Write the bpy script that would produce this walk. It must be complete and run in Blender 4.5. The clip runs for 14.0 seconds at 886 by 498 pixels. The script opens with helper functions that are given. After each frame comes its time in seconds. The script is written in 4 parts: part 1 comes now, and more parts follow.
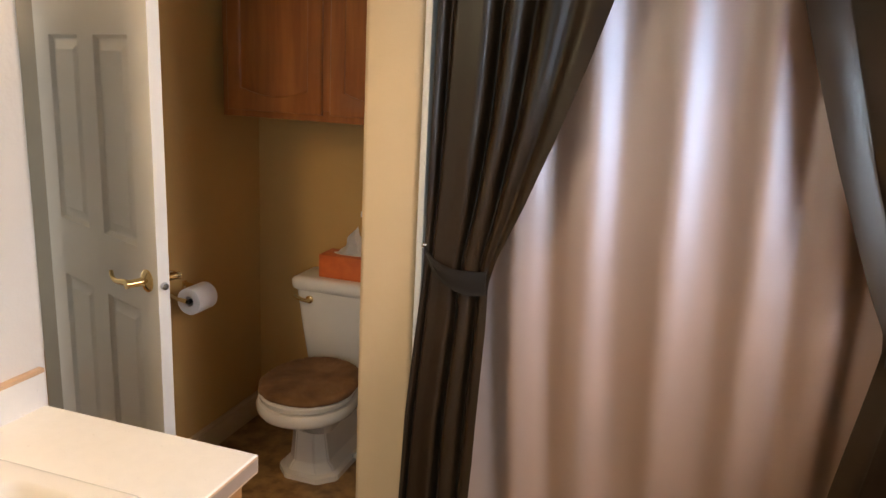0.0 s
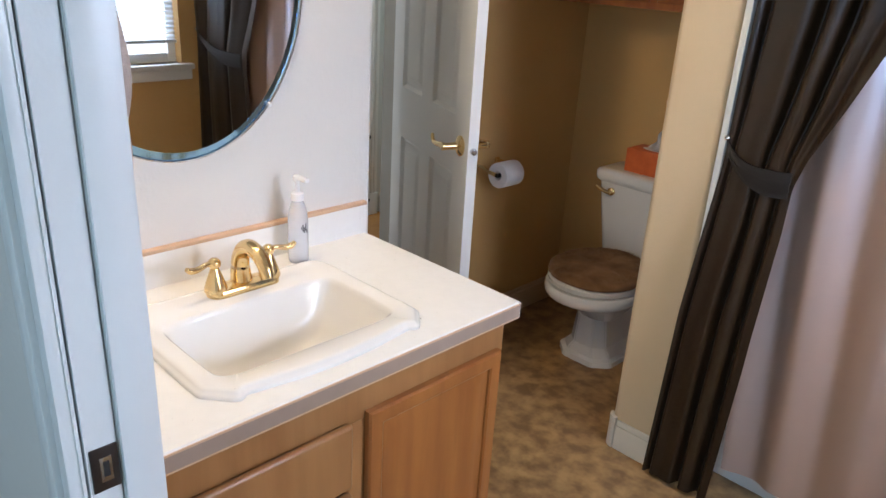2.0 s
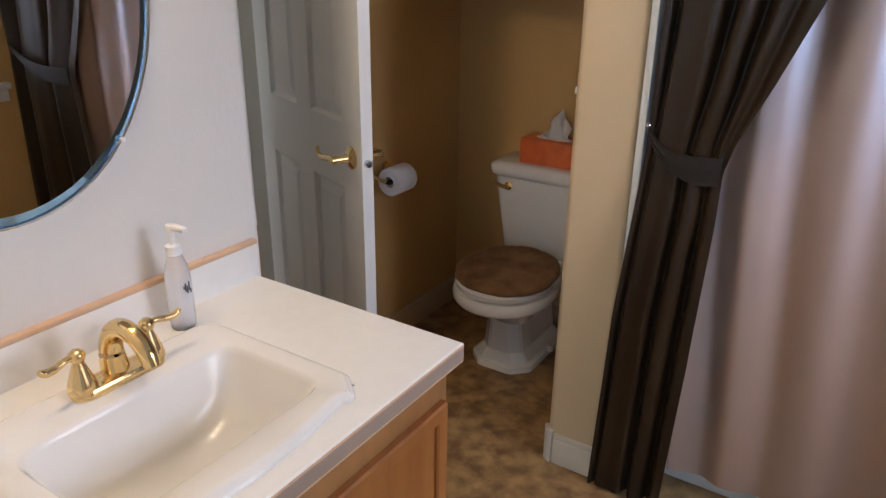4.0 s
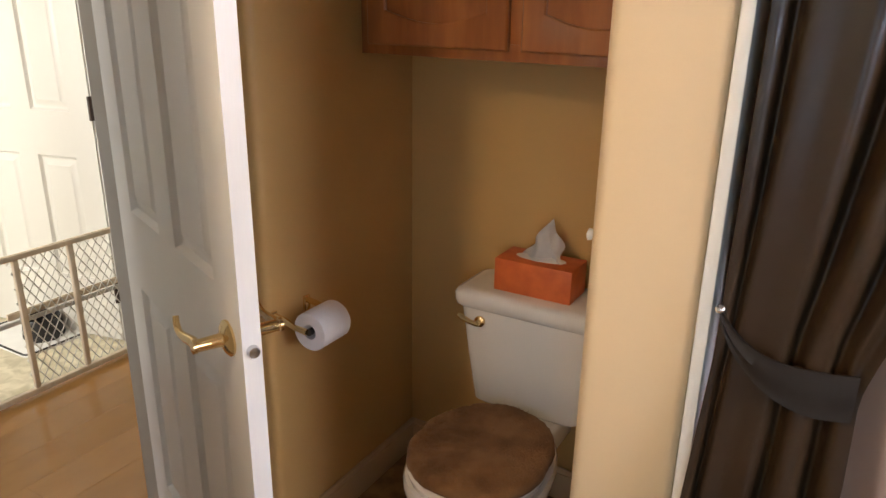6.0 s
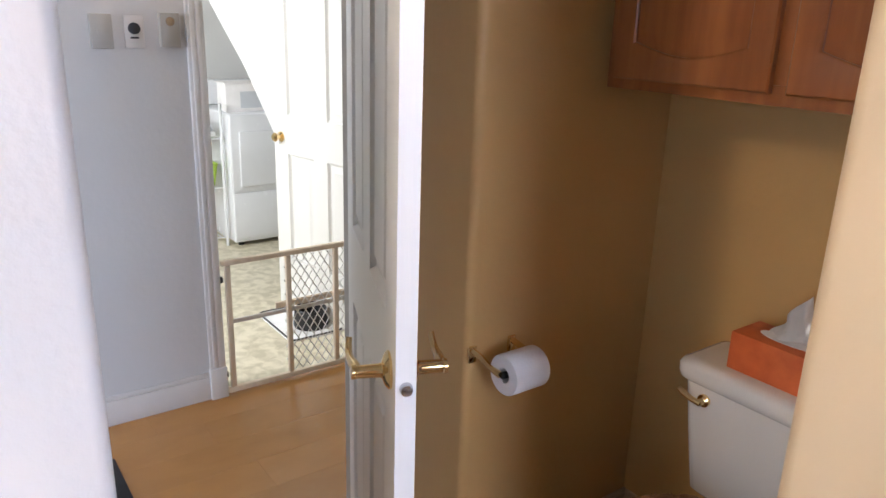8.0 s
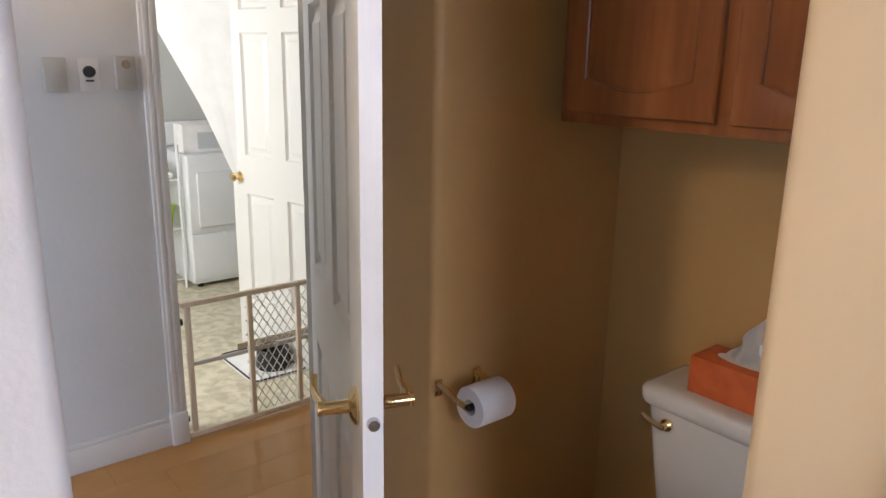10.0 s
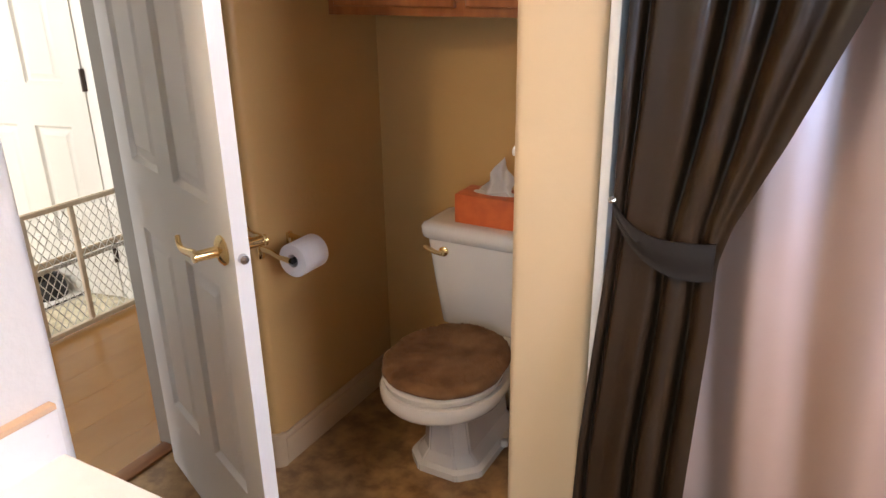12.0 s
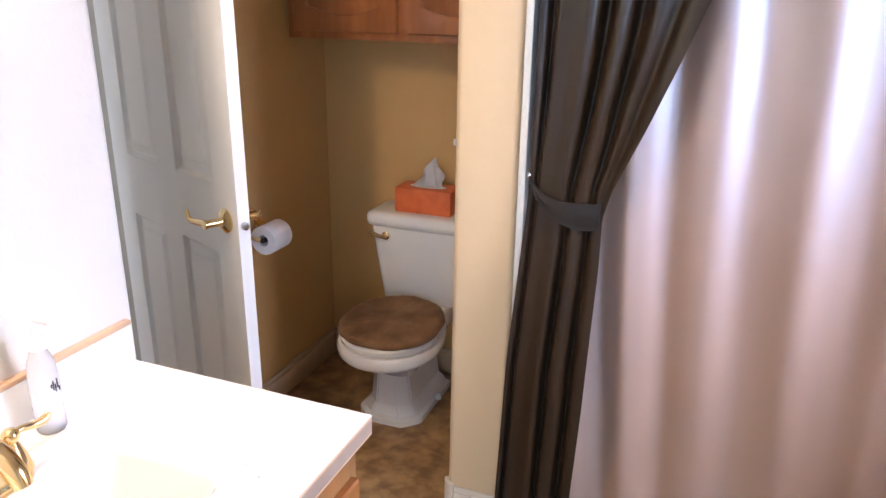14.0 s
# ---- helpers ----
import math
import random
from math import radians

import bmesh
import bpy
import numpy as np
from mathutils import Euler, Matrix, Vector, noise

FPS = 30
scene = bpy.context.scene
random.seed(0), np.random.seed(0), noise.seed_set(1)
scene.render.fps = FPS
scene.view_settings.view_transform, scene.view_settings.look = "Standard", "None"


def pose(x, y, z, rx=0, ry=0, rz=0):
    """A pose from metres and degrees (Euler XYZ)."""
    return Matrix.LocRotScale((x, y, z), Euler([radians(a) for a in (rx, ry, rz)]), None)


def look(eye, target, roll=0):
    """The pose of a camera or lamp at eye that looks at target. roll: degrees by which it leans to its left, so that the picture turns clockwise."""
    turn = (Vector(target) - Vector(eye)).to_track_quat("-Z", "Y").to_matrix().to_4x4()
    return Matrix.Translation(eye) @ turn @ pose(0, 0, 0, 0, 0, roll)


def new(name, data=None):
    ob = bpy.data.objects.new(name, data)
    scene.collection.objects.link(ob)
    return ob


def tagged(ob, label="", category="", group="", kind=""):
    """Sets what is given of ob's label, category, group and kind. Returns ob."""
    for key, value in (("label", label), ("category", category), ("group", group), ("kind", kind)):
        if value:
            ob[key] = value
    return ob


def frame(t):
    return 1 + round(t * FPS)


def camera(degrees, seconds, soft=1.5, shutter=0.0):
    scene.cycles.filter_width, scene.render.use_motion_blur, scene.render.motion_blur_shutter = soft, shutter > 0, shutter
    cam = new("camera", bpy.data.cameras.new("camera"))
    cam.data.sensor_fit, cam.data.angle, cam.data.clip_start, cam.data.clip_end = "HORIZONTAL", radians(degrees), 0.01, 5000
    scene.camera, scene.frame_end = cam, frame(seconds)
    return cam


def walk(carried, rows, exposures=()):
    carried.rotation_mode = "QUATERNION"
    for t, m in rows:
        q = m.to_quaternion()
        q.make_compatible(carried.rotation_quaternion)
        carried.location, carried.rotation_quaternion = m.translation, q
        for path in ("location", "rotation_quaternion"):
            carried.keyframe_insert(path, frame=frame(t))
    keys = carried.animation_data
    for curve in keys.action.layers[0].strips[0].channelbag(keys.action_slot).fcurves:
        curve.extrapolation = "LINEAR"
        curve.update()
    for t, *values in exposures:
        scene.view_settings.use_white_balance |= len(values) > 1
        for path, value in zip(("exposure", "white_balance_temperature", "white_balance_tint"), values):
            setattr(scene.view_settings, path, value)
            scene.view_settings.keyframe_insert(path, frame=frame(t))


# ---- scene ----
cam = camera(62.7, 14.0)
PATH = [
    (0, (0.182, 0.274, 1.598), (-0.414, 2.125, 1.13), 2.9),
    (0.5, (0.2, 0.288, 1.593), (-0.652, 2.033, 1.114), 1.4),
    (0.8, (0.237, 0.28, 1.605), (-0.772, 1.933, 1.106), 2.0),
    (1, (0.273, 0.286, 1.582), (-0.827, 1.881, 1.086), 1.8),
    (1.5, (0.319, 0.264, 1.547), (-0.951, 1.688, 0.946), 2.3),
    (1.8, (0.327, 0.262, 1.538), (-0.976, 1.61, 0.841), 3.0),
    (2, (0.329, 0.252, 1.527), (-0.962, 1.589, 0.788), 3.4),
    (2.2, (0.326, 0.254, 1.51), (-0.96, 1.574, 0.733), 2.9),
    (4.3, (-0.021, 0.47, 1.528), (-0.987, 2.055, 0.784), 0.2),
    (4.5, (-0.07, 0.568, 1.543), (-1.038, 2.159, 0.815), -0.4),
    (5, (-0.156, 0.752, 1.538), (-1.116, 2.363, 0.841), -0.0),
    (5.5, (-0.282, 0.975, 1.544), (-1.169, 2.642, 0.885), 1.0),
    (6, (-0.351, 1.133, 1.545), (-1.297, 2.768, 0.889), 0.9),
    (6.2, (-0.41, 1.205, 1.531), (-1.513, 2.735, 0.866), 1.7),
    (6.5, (-0.348, 1.28, 1.533), (-1.683, 2.613, 0.869), 1.9),
    (7, (-0.322, 1.332, 1.512), (-1.799, 2.494, 0.827), 3.1),
    (7.5, (-0.304, 1.349, 1.519), (-1.827, 2.445, 0.825), 1.6),
    (7.7, (-0.298, 1.355, 1.534), (-1.829, 2.461, 0.876), 1.6),
    (9.8, (-0.299, 1.337, 1.554), (-1.861, 2.495, 1.088), 1.4),
    (10, (-0.285, 1.342, 1.543), (-1.783, 2.567, 1.042), 1.0),
    (10.2, (-0.328, 1.334, 1.544), (-1.722, 2.649, 0.969), 1.1),
    (10.5, (-0.324, 1.261, 1.534), (-1.555, 2.714, 0.923), 0.5),
    (11, (-0.333, 1.149, 1.511), (-1.33, 2.739, 0.821), -0.3),
    (11.5, (-0.269, 1.065, 1.514), (-1.181, 2.692, 0.791), 0.5),
    (12, (-0.139, 0.91, 1.523), (-1.048, 2.54, 0.804), -0.9),
    (12.5, (-0.106, 0.81, 1.535), (-1.022, 2.438, 0.819), -0.6),
    (13, (-0.072, 0.65, 1.562), (-0.959, 2.325, 0.924), -1.2),
    (13.5, (-0.071, 0.502, 1.553), (-0.784, 2.258, 0.913), -0.7),
    (14, (-0.038, 0.408, 1.551), (-0.716, 2.171, 0.892), 0.9),
]
EXPOSURES = [(0.0, -0.90, 7650, 16), (0.5, -0.80, 6950, 14), (1.0, -0.85, 6400, 12), (1.5, -0.85, 6050, 12), (2.2, -0.86, 5850, 11), (4.3, -1.33, 6300, 16), (4.6, -1.28, 6500, 17), (5.0, -1.12, 6800, 18), (5.5, -0.82, 6950, 15),
             (6.2, -0.52, 6700, 18), (7.0, -0.40, 5850, 18), (7.5, -0.42, 5800, 18), (10.0, -0.80, 6050, 18), (10.5, -0.95, 6500, 19), (11.0, -0.76, 6850, 20), (11.5, -0.52, 6800, 20), (12.5, -0.34, 6300, 20), (13.3, -0.24, 6050, 20), (14.0, -0.12, 5800, 19)]
walk(cam, [(t, look(eye, target, roll)) for t, eye, target, roll in PATH], EXPOSURES)

# ---- world and lights ----
world = bpy.data.worlds.new("sky")
scene.world = world
world.use_nodes = True
sky = world.node_tree.nodes.new("ShaderNodeTexSky")
sky.sky_type = "NISHITA"
sky.sun_disc = False
sky.sun_elevation, sky.sun_rotation = radians(42), radians(110)
backdrop = world.node_tree.nodes["Background"]
backdrop.inputs["Strength"].default_value = 0.12
world.node_tree.links.new(sky.outputs[0], backdrop.inputs["Color"])


def area_lamp(name, eye, target, width, height, watts, colour):
    data = bpy.data.lights.new(name, "AREA")
    data.shape, data.size, data.size_y = "RECTANGLE", width, height
    data.energy, data.color = watts, colour
    ob = new(name, data)
    ob.matrix_world = look(eye, target)
    return ob


DAY = (0.80, 0.90, 1.0)
area_lamp("bath_window_light", (1.62, 1.63, 1.95), (-0.4, 1.45, 0.75), 1.3, 1.0, 200, (0.75, 0.83, 1.0))
area_lamp("bedroom_window_light", (0.9, -2.55, 1.5), (0.2, 0.5, 1.2), 1.5, 1.3, 80, (0.55, 0.80, 1.0))
# added bluish fill for the hall wall; no window is known here
area_lamp("hall_fill_light", (-2.5, -1.35, 1.5), (-2.5, 2.0, 1.0), 0.8, 1.2, 62, (0.82, 0.91, 1.0))
# fill added behind an unseen opening to brighten the far hall wall
area_lamp("hall_end_fill_light", (-2.5, 4.38, 1.5), (-2.7, 2.0, 0.9), 0.8, 1.2, 9, (0.84, 1.0, 0.92))
area_lamp("laundry_window_light", (-3.85, 0.65, 1.6), (-4.3, 3.1, 0.9), 1.1, 1.2, 90, (1.0, 1.0, 0.90))
for yy in (0.76, 0.96, 1.16):
    vb = bpy.data.lights.new("vanity_bulb", "POINT")
    vb.energy, vb.color, vb.shadow_soft_size = 23, (1.0, 0.79, 0.53), 0.025
    new("vanity_bulb", vb).location = (-1.045, yy, 2.085)
bulb = bpy.data.lights.new("sconce_bulb", "POINT")
bulb.energy, bulb.color, bulb.shadow_soft_size = 10, (1.0, 0.72, 0.42), 0.03
new("sconce_bulb", bulb).location = (-2.985, 1.97, 1.90)


# ---- materials ----
def material(name, colour, rough=0.5, metal=0.0, second=None, scale=6.0, detail=3.0, spread=(0.35, 0.65), bump=0.0,
             bump_scale=60.0, stretch=(1, 1, 1), coat=0.0, sheen=0.0, random_amount=0.0, rough_var=0.06, distortion=0.0, spec=0.5):
    m = bpy.data.materials.new(name)
    m.use_nodes = True
    nt = m.node_tree
    b = nt.nodes["Principled BSDF"]
    b.inputs["Metallic"].default_value = metal
    b.inputs["Coat Weight"].default_value = coat
    b.inputs["Specular IOR Level"].default_value = spec
    b.inputs["Coat Roughness"].default_value = 0.12
    b.inputs["Sheen Weight"].default_value = sheen
    co = nt.nodes.new("ShaderNodeTexCoord")
    mp = nt.nodes.new("ShaderNodeMapping")
    mp.inputs["Scale"].default_value = stretch
    nt.links.new(co.outputs["Object"], mp.inputs["Vector"])
    vec = mp.outputs["Vector"]
    if random_amount:
        info = nt.nodes.new("ShaderNodeObjectInfo")
        mul = nt.nodes.new("ShaderNodeMath")
        mul.operation, mul.inputs[1].default_value = "MULTIPLY", 37.0
        nt.links.new(info.outputs["Random"], mul.inputs[0])
        add = nt.nodes.new("ShaderNodeVectorMath")
        nt.links.new(vec, add.inputs[0])
        nt.links.new(mul.outputs[0], add.inputs[1])
        vec = add.outputs[0]
    no = nt.nodes.new("ShaderNodeTexNoise")
    no.inputs["Scale"].default_value, no.inputs["Detail"].default_value = scale, detail
    no.inputs["Distortion"].default_value = distortion
    nt.links.new(vec, no.inputs["Vector"])
    ramp = nt.nodes.new("ShaderNodeValToRGB")
    ramp.color_ramp.elements[0].position, ramp.color_ramp.elements[1].position = spread
    second = second or tuple(c * 0.93 for c in colour)
    ramp.color_ramp.elements[0].color = (*second, 1)
    ramp.color_ramp.elements[1].color = (*colour, 1)
    nt.links.new(no.outputs["Fac"], ramp.inputs["Fac"])
    out = ramp.outputs["Color"]
    if random_amount:
        hsv = nt.nodes.new("ShaderNodeHueSaturation")
        rng = nt.nodes.new("ShaderNodeMapRange")
        rng.inputs["To Min"].default_value, rng.inputs["To Max"].default_value = 1 - random_amount, 1 + random_amount
        nt.links.new(info.outputs["Random"], rng.inputs["Value"])
        nt.links.new(rng.outputs[0], hsv.inputs["Value"])
        nt.links.new(out, hsv.inputs["Color"])
        out = hsv.outputs["Color"]
    nt.links.new(out, b.inputs["Base Color"])
    wear = nt.nodes.new("ShaderNodeTexNoise")
    wear.inputs["Scale"].default_value = scale * 3.1
    nt.links.new(vec, wear.inputs["Vector"])
    rr = nt.nodes.new("ShaderNodeMapRange")
    rr.inputs["To Min"].default_value, rr.inputs["To Max"].default_value = max(0.02, rough - rough_var), min(1, rough + rough_var)
    nt.links.new(wear.outputs["Fac"], rr.inputs["Value"])
    nt.links.new(rr.outputs[0], b.inputs["Roughness"])
    if bump:
        bn = nt.nodes.new("ShaderNodeTexNoise")
        bn.inputs["Scale"].default_value, bn.inputs["Detail"].default_value = bump_scale, 3
        nt.links.new(vec, bn.inputs["Vector"])
        bp = nt.nodes.new("ShaderNodeBump")
        bp.inputs["Strength"].default_value, bp.inputs["Distance"].default_value = bump, 0.004
        nt.links.new(bn.outputs["Fac"], bp.inputs["Height"])
        nt.links.new(bp.outputs["Normal"], b.inputs["Normal"])
    return m


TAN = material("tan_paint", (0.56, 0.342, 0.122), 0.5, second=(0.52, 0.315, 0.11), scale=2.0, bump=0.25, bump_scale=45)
# the tan paint made paler for the strong light on the partition end
TANLIT = material("tan_paint_lit", (0.63, 0.472, 0.29), 0.5, second=(0.60, 0.447, 0.27), scale=2.0, bump=0.25, bump_scale=45)
CREAM = material("off_white_paint", (0.74, 0.70, 0.64), 0.5, second=(0.71, 0.67, 0.61), scale=2.0, bump=0.28, bump_scale=65)
HALLPAINT = material("hall_paint", (0.66, 0.66, 0.64), 0.55, second=(0.63, 0.63, 0.61), scale=2.0, bump=0.25, bump_scale=45)
CEIL = material("ceiling_paint", (0.78, 0.77, 0.74), 0.8, scale=3.0, bump=0.4, bump_scale=80)
WHITE = material("white_gloss_paint", (0.78, 0.77, 0.74), 0.32, second=(0.74, 0.73, 0.70), scale=4.0, bump=0.06, bump_scale=120)
TRIMCREAM = material("cream_gloss_paint", (0.72, 0.64, 0.52), 0.35, second=(0.68, 0.60, 0.48), scale=4.0, bump=0.06, bump_scale=120)
TRIMTAN = material("tan_gloss_paint", (0.58, 0.42, 0.25), 0.35, second=(0.54, 0.39, 0.225), scale=4.0, bump=0.06, bump_scale=120)
DOORWHITE = material("door_paint", (0.74, 0.73, 0.69), 0.35, second=(0.71, 0.70, 0.66), scale=3.0, bump=0.12, bump_scale=90, stretch=(1, 1, 0.08))
# taupe puts the shade on the hall doorway jamb into its colour
JAMBSHADE = material("shaded_jamb_paint", (0.34, 0.31, 0.25), 0.4, second=(0.31, 0.28, 0.225), scale=4.0, bump=0.06, bump_scale=120)
VINYL = material("brown_vinyl", (0.43, 0.262, 0.108), 0.34, second=(0.19, 0.098, 0.038), scale=15, detail=12, spread=(0.36, 0.64), bump=0.05, bump_scale=50, distortion=0.15)
LAUNDRYVINYL = material("beige_vinyl", (0.74, 0.68, 0.52), 0.4, second=(0.53, 0.475, 0.33), scale=16, detail=5, spread=(0.38, 0.62), distortion=0.5)
OAK = material("oak_laminate", (0.455, 0.222, 0.063), 0.20, second=(0.385, 0.183, 0.051), scale=5.0, detail=4, spread=(0.2, 0.8), stretch=(2.2, 1.0, 1), random_amount=0.035, bump=0.015, bump_scale=50, distortion=0.4)
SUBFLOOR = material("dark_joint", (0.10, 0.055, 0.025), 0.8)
MAPLE = material("red_brown_cabinet_wood", (0.36, 0.125, 0.032), 0.33, second=(0.25, 0.078, 0.018), scale=4.0, detail=5, stretch=(6, 6, 0.6), coat=0.3, bump=0.03)
HONEY = material("honey_oak", (0.35, 0.162, 0.053), 0.38, second=(0.285, 0.125, 0.039), scale=4.0, detail=5, stretch=(6, 6, 0.6), coat=0.2, bump=0.03)
WALNUTSTRIP = material("threshold_wood", (0.36, 0.15, 0.05), 0.33, scale=8, stretch=(4, 0.5, 1), second=(0.26, 0.10, 0.033))
PORCELAIN = material("porcelain", (0.80, 0.77, 0.72), 0.1, scale=3.0, coat=0.6, rough_var=0.03)
LAMINATE = material("white_laminate", (0.82, 0.79, 0.74), 0.3, second=(0.80, 0.77, 0.72), scale=40)
EDGEBAND = material("peach_edge_band", (0.62, 0.40, 0.24), 0.45, scale=20)
# white laminate's front edge, its shade painted in as tan
EDGESHADE = material("shaded_laminate_edge", (0.34, 0.24, 0.178), 0.4, scale=20)
DOORPANEL = material("orange_oak_panel", (0.32, 0.115, 0.026), 0.36, second=(0.245, 0.082, 0.018), scale=4.0, detail=5, stretch=(6, 6, 0.6), coat=0.2, bump=0.03)
BRASS = material("polished_brass", (0.87, 0.66, 0.34), 0.13, 1.0, second=(0.80, 0.58, 0.27), scale=12)
STEEL = material("steel", (0.55, 0.55, 0.56), 0.25, 1.0, scale=20)
DARKSTEEL = material("dark_bronze", (0.09, 0.07, 0.06), 0.35, 0.8, scale=20)
CHROME = material("chrome", (0.85, 0.87, 0.9), 0.06, 1.0, scale=5, rough_var=0.02)
CURTAIN = material("dark_brown_satin", (0.032, 0.0175, 0.008), 0.36, spec=0.22, second=(0.023, 0.0125, 0.006), scale=5, stretch=(1, 1, 0.2), bump=0.04, bump_scale=60)
BAND = material("charcoal_satin", (0.018, 0.014, 0.011), 0.45, spec=0.14, scale=6, bump=0.06, bump_scale=80)
LINER = material("rose_beige_satin", (0.43, 0.25, 0.144), 0.50, spec=1.0, second=(0.405, 0.23, 0.128), scale=5, stretch=(2, 1, 0.1), spread=(0.0, 1.0), rough_var=0.02)
# the window's blue highlights, put into the satin by specular tint and IOR
for satin, tint in ((CURTAIN, (0.65, 0.88, 1.0, 1)), (LINER, (0.48, 0.72, 1.0, 1))):
    satin.node_tree.nodes["Principled BSDF"].inputs["Specular Tint"].default_value = tint
LINER.node_tree.nodes["Principled BSDF"].inputs["IOR"].default_value = 2.15
PLUSH = material("brown_plush", (0.27, 0.145, 0.066), 0.95, spec=0.1, second=(0.15, 0.074, 0.031), scale=11, detail=5, spread=(0.36, 0.64), sheen=0.08, bump=0.9, bump_scale=260)
ORANGE = material("orange_cardboard", (0.66, 0.145, 0.035), 0.5, second=(0.56, 0.11, 0.025), scale=22, detail=5)
PAPER = material("white_tissue", (0.86, 0.84, 0.82), 0.85, scale=14, bump=0.2, bump_scale=90)
DARK = material("black_plastic", (0.018, 0.018, 0.02), 0.45, scale=8)
RUGMAT = material("charcoal_rug", (0.025, 0.021, 0.02), 0.95, scale=40, bump=0.8, bump_scale=300)
APPLIANCE = material("white_enamel", (0.78, 0.79, 0.80), 0.25, scale=3)
GREYPRINT = material("grey_printed_card", (0.60, 0.62, 0.64), 0.6, scale=20)
LIME = material("lime_plastic", (0.42, 0.62, 0.06), 0.45, scale=6)
GATEWOOD = material("pale_gate_wood", (0.80, 0.69, 0.53), 0.45, second=(0.72, 0.60, 0.44), scale=5, stretch=(5, 5, 0.8))
GATEMESH = material("white_plastic_mesh", (0.76, 0.75, 0.71), 0.45, scale=10)
DEVICE = material("almond_plastic", (0.45, 0.43, 0.38), 0.45, scale=10)
TOWEL = material("taupe_terry", (0.55, 0.44, 0.37), 0.95, scale=20, bump=0.7, bump_scale=300)
FABRIC = material("white_cotton", (0.90, 0.90, 0.88), 0.9, scale=8, bump=0.2, bump_scale=120)
SLAT = material("aluminium_blind", (0.72, 0.76, 0.78), 0.4, scale=8)
TUBWHITE = material("white_acrylic", (0.80, 0.79, 0.76), 0.2, scale=4)

MIRROR = bpy.data.materials.new("mirror_silver")
MIRROR.use_nodes = True
_b = MIRROR.node_tree.nodes["Principled BSDF"]
_b.inputs["Base Color"].default_value, _b.inputs["Metallic"].default_value, _b.inputs["Roughness"].default_value = (0.86, 0.88, 0.88, 1), 1.0, 0.012
# blue base colour stands for what the bevel reflects
BEVEL = bpy.data.materials.new("bevelled_mirror_edge")
BEVEL.use_nodes = True
_b = BEVEL.node_tree.nodes["Principled BSDF"]
_b.inputs["Base Color"].default_value, _b.inputs["Metallic"].default_value, _b.inputs["Roughness"].default_value = (0.26, 0.46, 0.70, 1), 1.0, 0.14
GLASS = bpy.data.materials.new("window_glass")
GLASS.use_nodes = True
_b = GLASS.node_tree.nodes["Principled BSDF"]
_b.inputs["Base Color"].default_value, _b.inputs["Transmission Weight"].default_value, _b.inputs["Roughness"].default_value = (0.95, 0.97, 0.97, 1), 1.0, 0.0
CLEAR = bpy.data.materials.new("clear_plastic")
CLEAR.use_nodes = True
_b = CLEAR.node_tree.nodes["Principled BSDF"]
_b.inputs["Base Color"].default_value, _b.inputs["Transmission Weight"].default_value, _b.inputs["Roughness"].default_value, _b.inputs["IOR"].default_value = (0.92, 0.92, 0.93, 1), 0.6, 0.15, 1.25
GLOW = bpy.data.materials.new("lit_frosted_glass")
GLOW.use_nodes = True
_b = GLOW.node_tree.nodes["Principled BSDF"]
_b.inputs["Base Color"].default_value, _b.inputs["Roughness"].default_value = (0.45, 0.42, 0.38, 1), 0.4


GLARE = bpy.data.materials.new("bright_overcast_distance")
GLARE.use_nodes = True
_b = GLARE.node_tree.nodes["Principled BSDF"]
_b.inputs["Base Color"].default_value, _b.inputs["Emission Color"].default_value, _b.inputs["Emission Strength"].default_value = (0.5, 0.5, 0.5, 1), (0.9, 0.95, 1.0, 1), 3.0


# ---- mesh helpers ----
def box(bm, x0, x1, y0, y1, z0, z1, bev=0.0, seg=2):
    m = Matrix.LocRotScale(((x0 + x1) / 2, (y0 + y1) / 2, (z0 + z1) / 2), None, (abs(x1 - x0), abs(y1 - y0), abs(z1 - z0)))
    r = bmesh.ops.create_cube(bm, size=1, matrix=m)
    if bev:
        edges = list({e for v in r["verts"] for e in v.link_edges})
        bmesh.ops.bevel(bm, geom=edges, offset=bev, segments=seg, profile=0.5, affect="EDGES")
    return bm


def boxes(*rows, bev=0.0, seg=2):
    bm = bmesh.new()
    for r in rows:
        box(bm, *r, bev=bev, seg=seg)
    return bm


def loft(bm, rings, cap=True, closed=True):
    vs = [[bm.verts.new(p) for p in ring] for ring in rings]
    n = len(vs[0])
    for a, b in zip(vs, vs[1:]):
        for i in range(n if closed else n - 1):
            j = (i + 1) % n
            bm.faces.new((a[i], a[j], b[j], b[i]))
    if cap:
        bm.faces.new(list(reversed(vs[0])))
        bm.faces.new(vs[-1])
    bmesh.ops.recalc_face_normals(bm, faces=bm.faces[:])
    return bm


def tube(bm, pts, radius, seg=10):
    pts = [Vector(p) for p in pts]
    rings = []
    for i, p in enumerate(pts):
        d = (pts[min(i + 1, len(pts) - 1)] - pts[max(i - 1, 0)]).normalized()
        side = d.cross(Vector((0, 0, 1)))
        if side.length < 0.05:
            side = d.cross(Vector((1, 0, 0)))
        side.normalize()
        up = side.cross(d)
        r = radius[i] if isinstance(radius, (list, tuple)) else radius
        rings.append([p + r * (math.cos(a) * side + math.sin(a) * up) for a in [2 * math.pi * k / seg for k in range(seg)]])
    return loft(bm, rings)


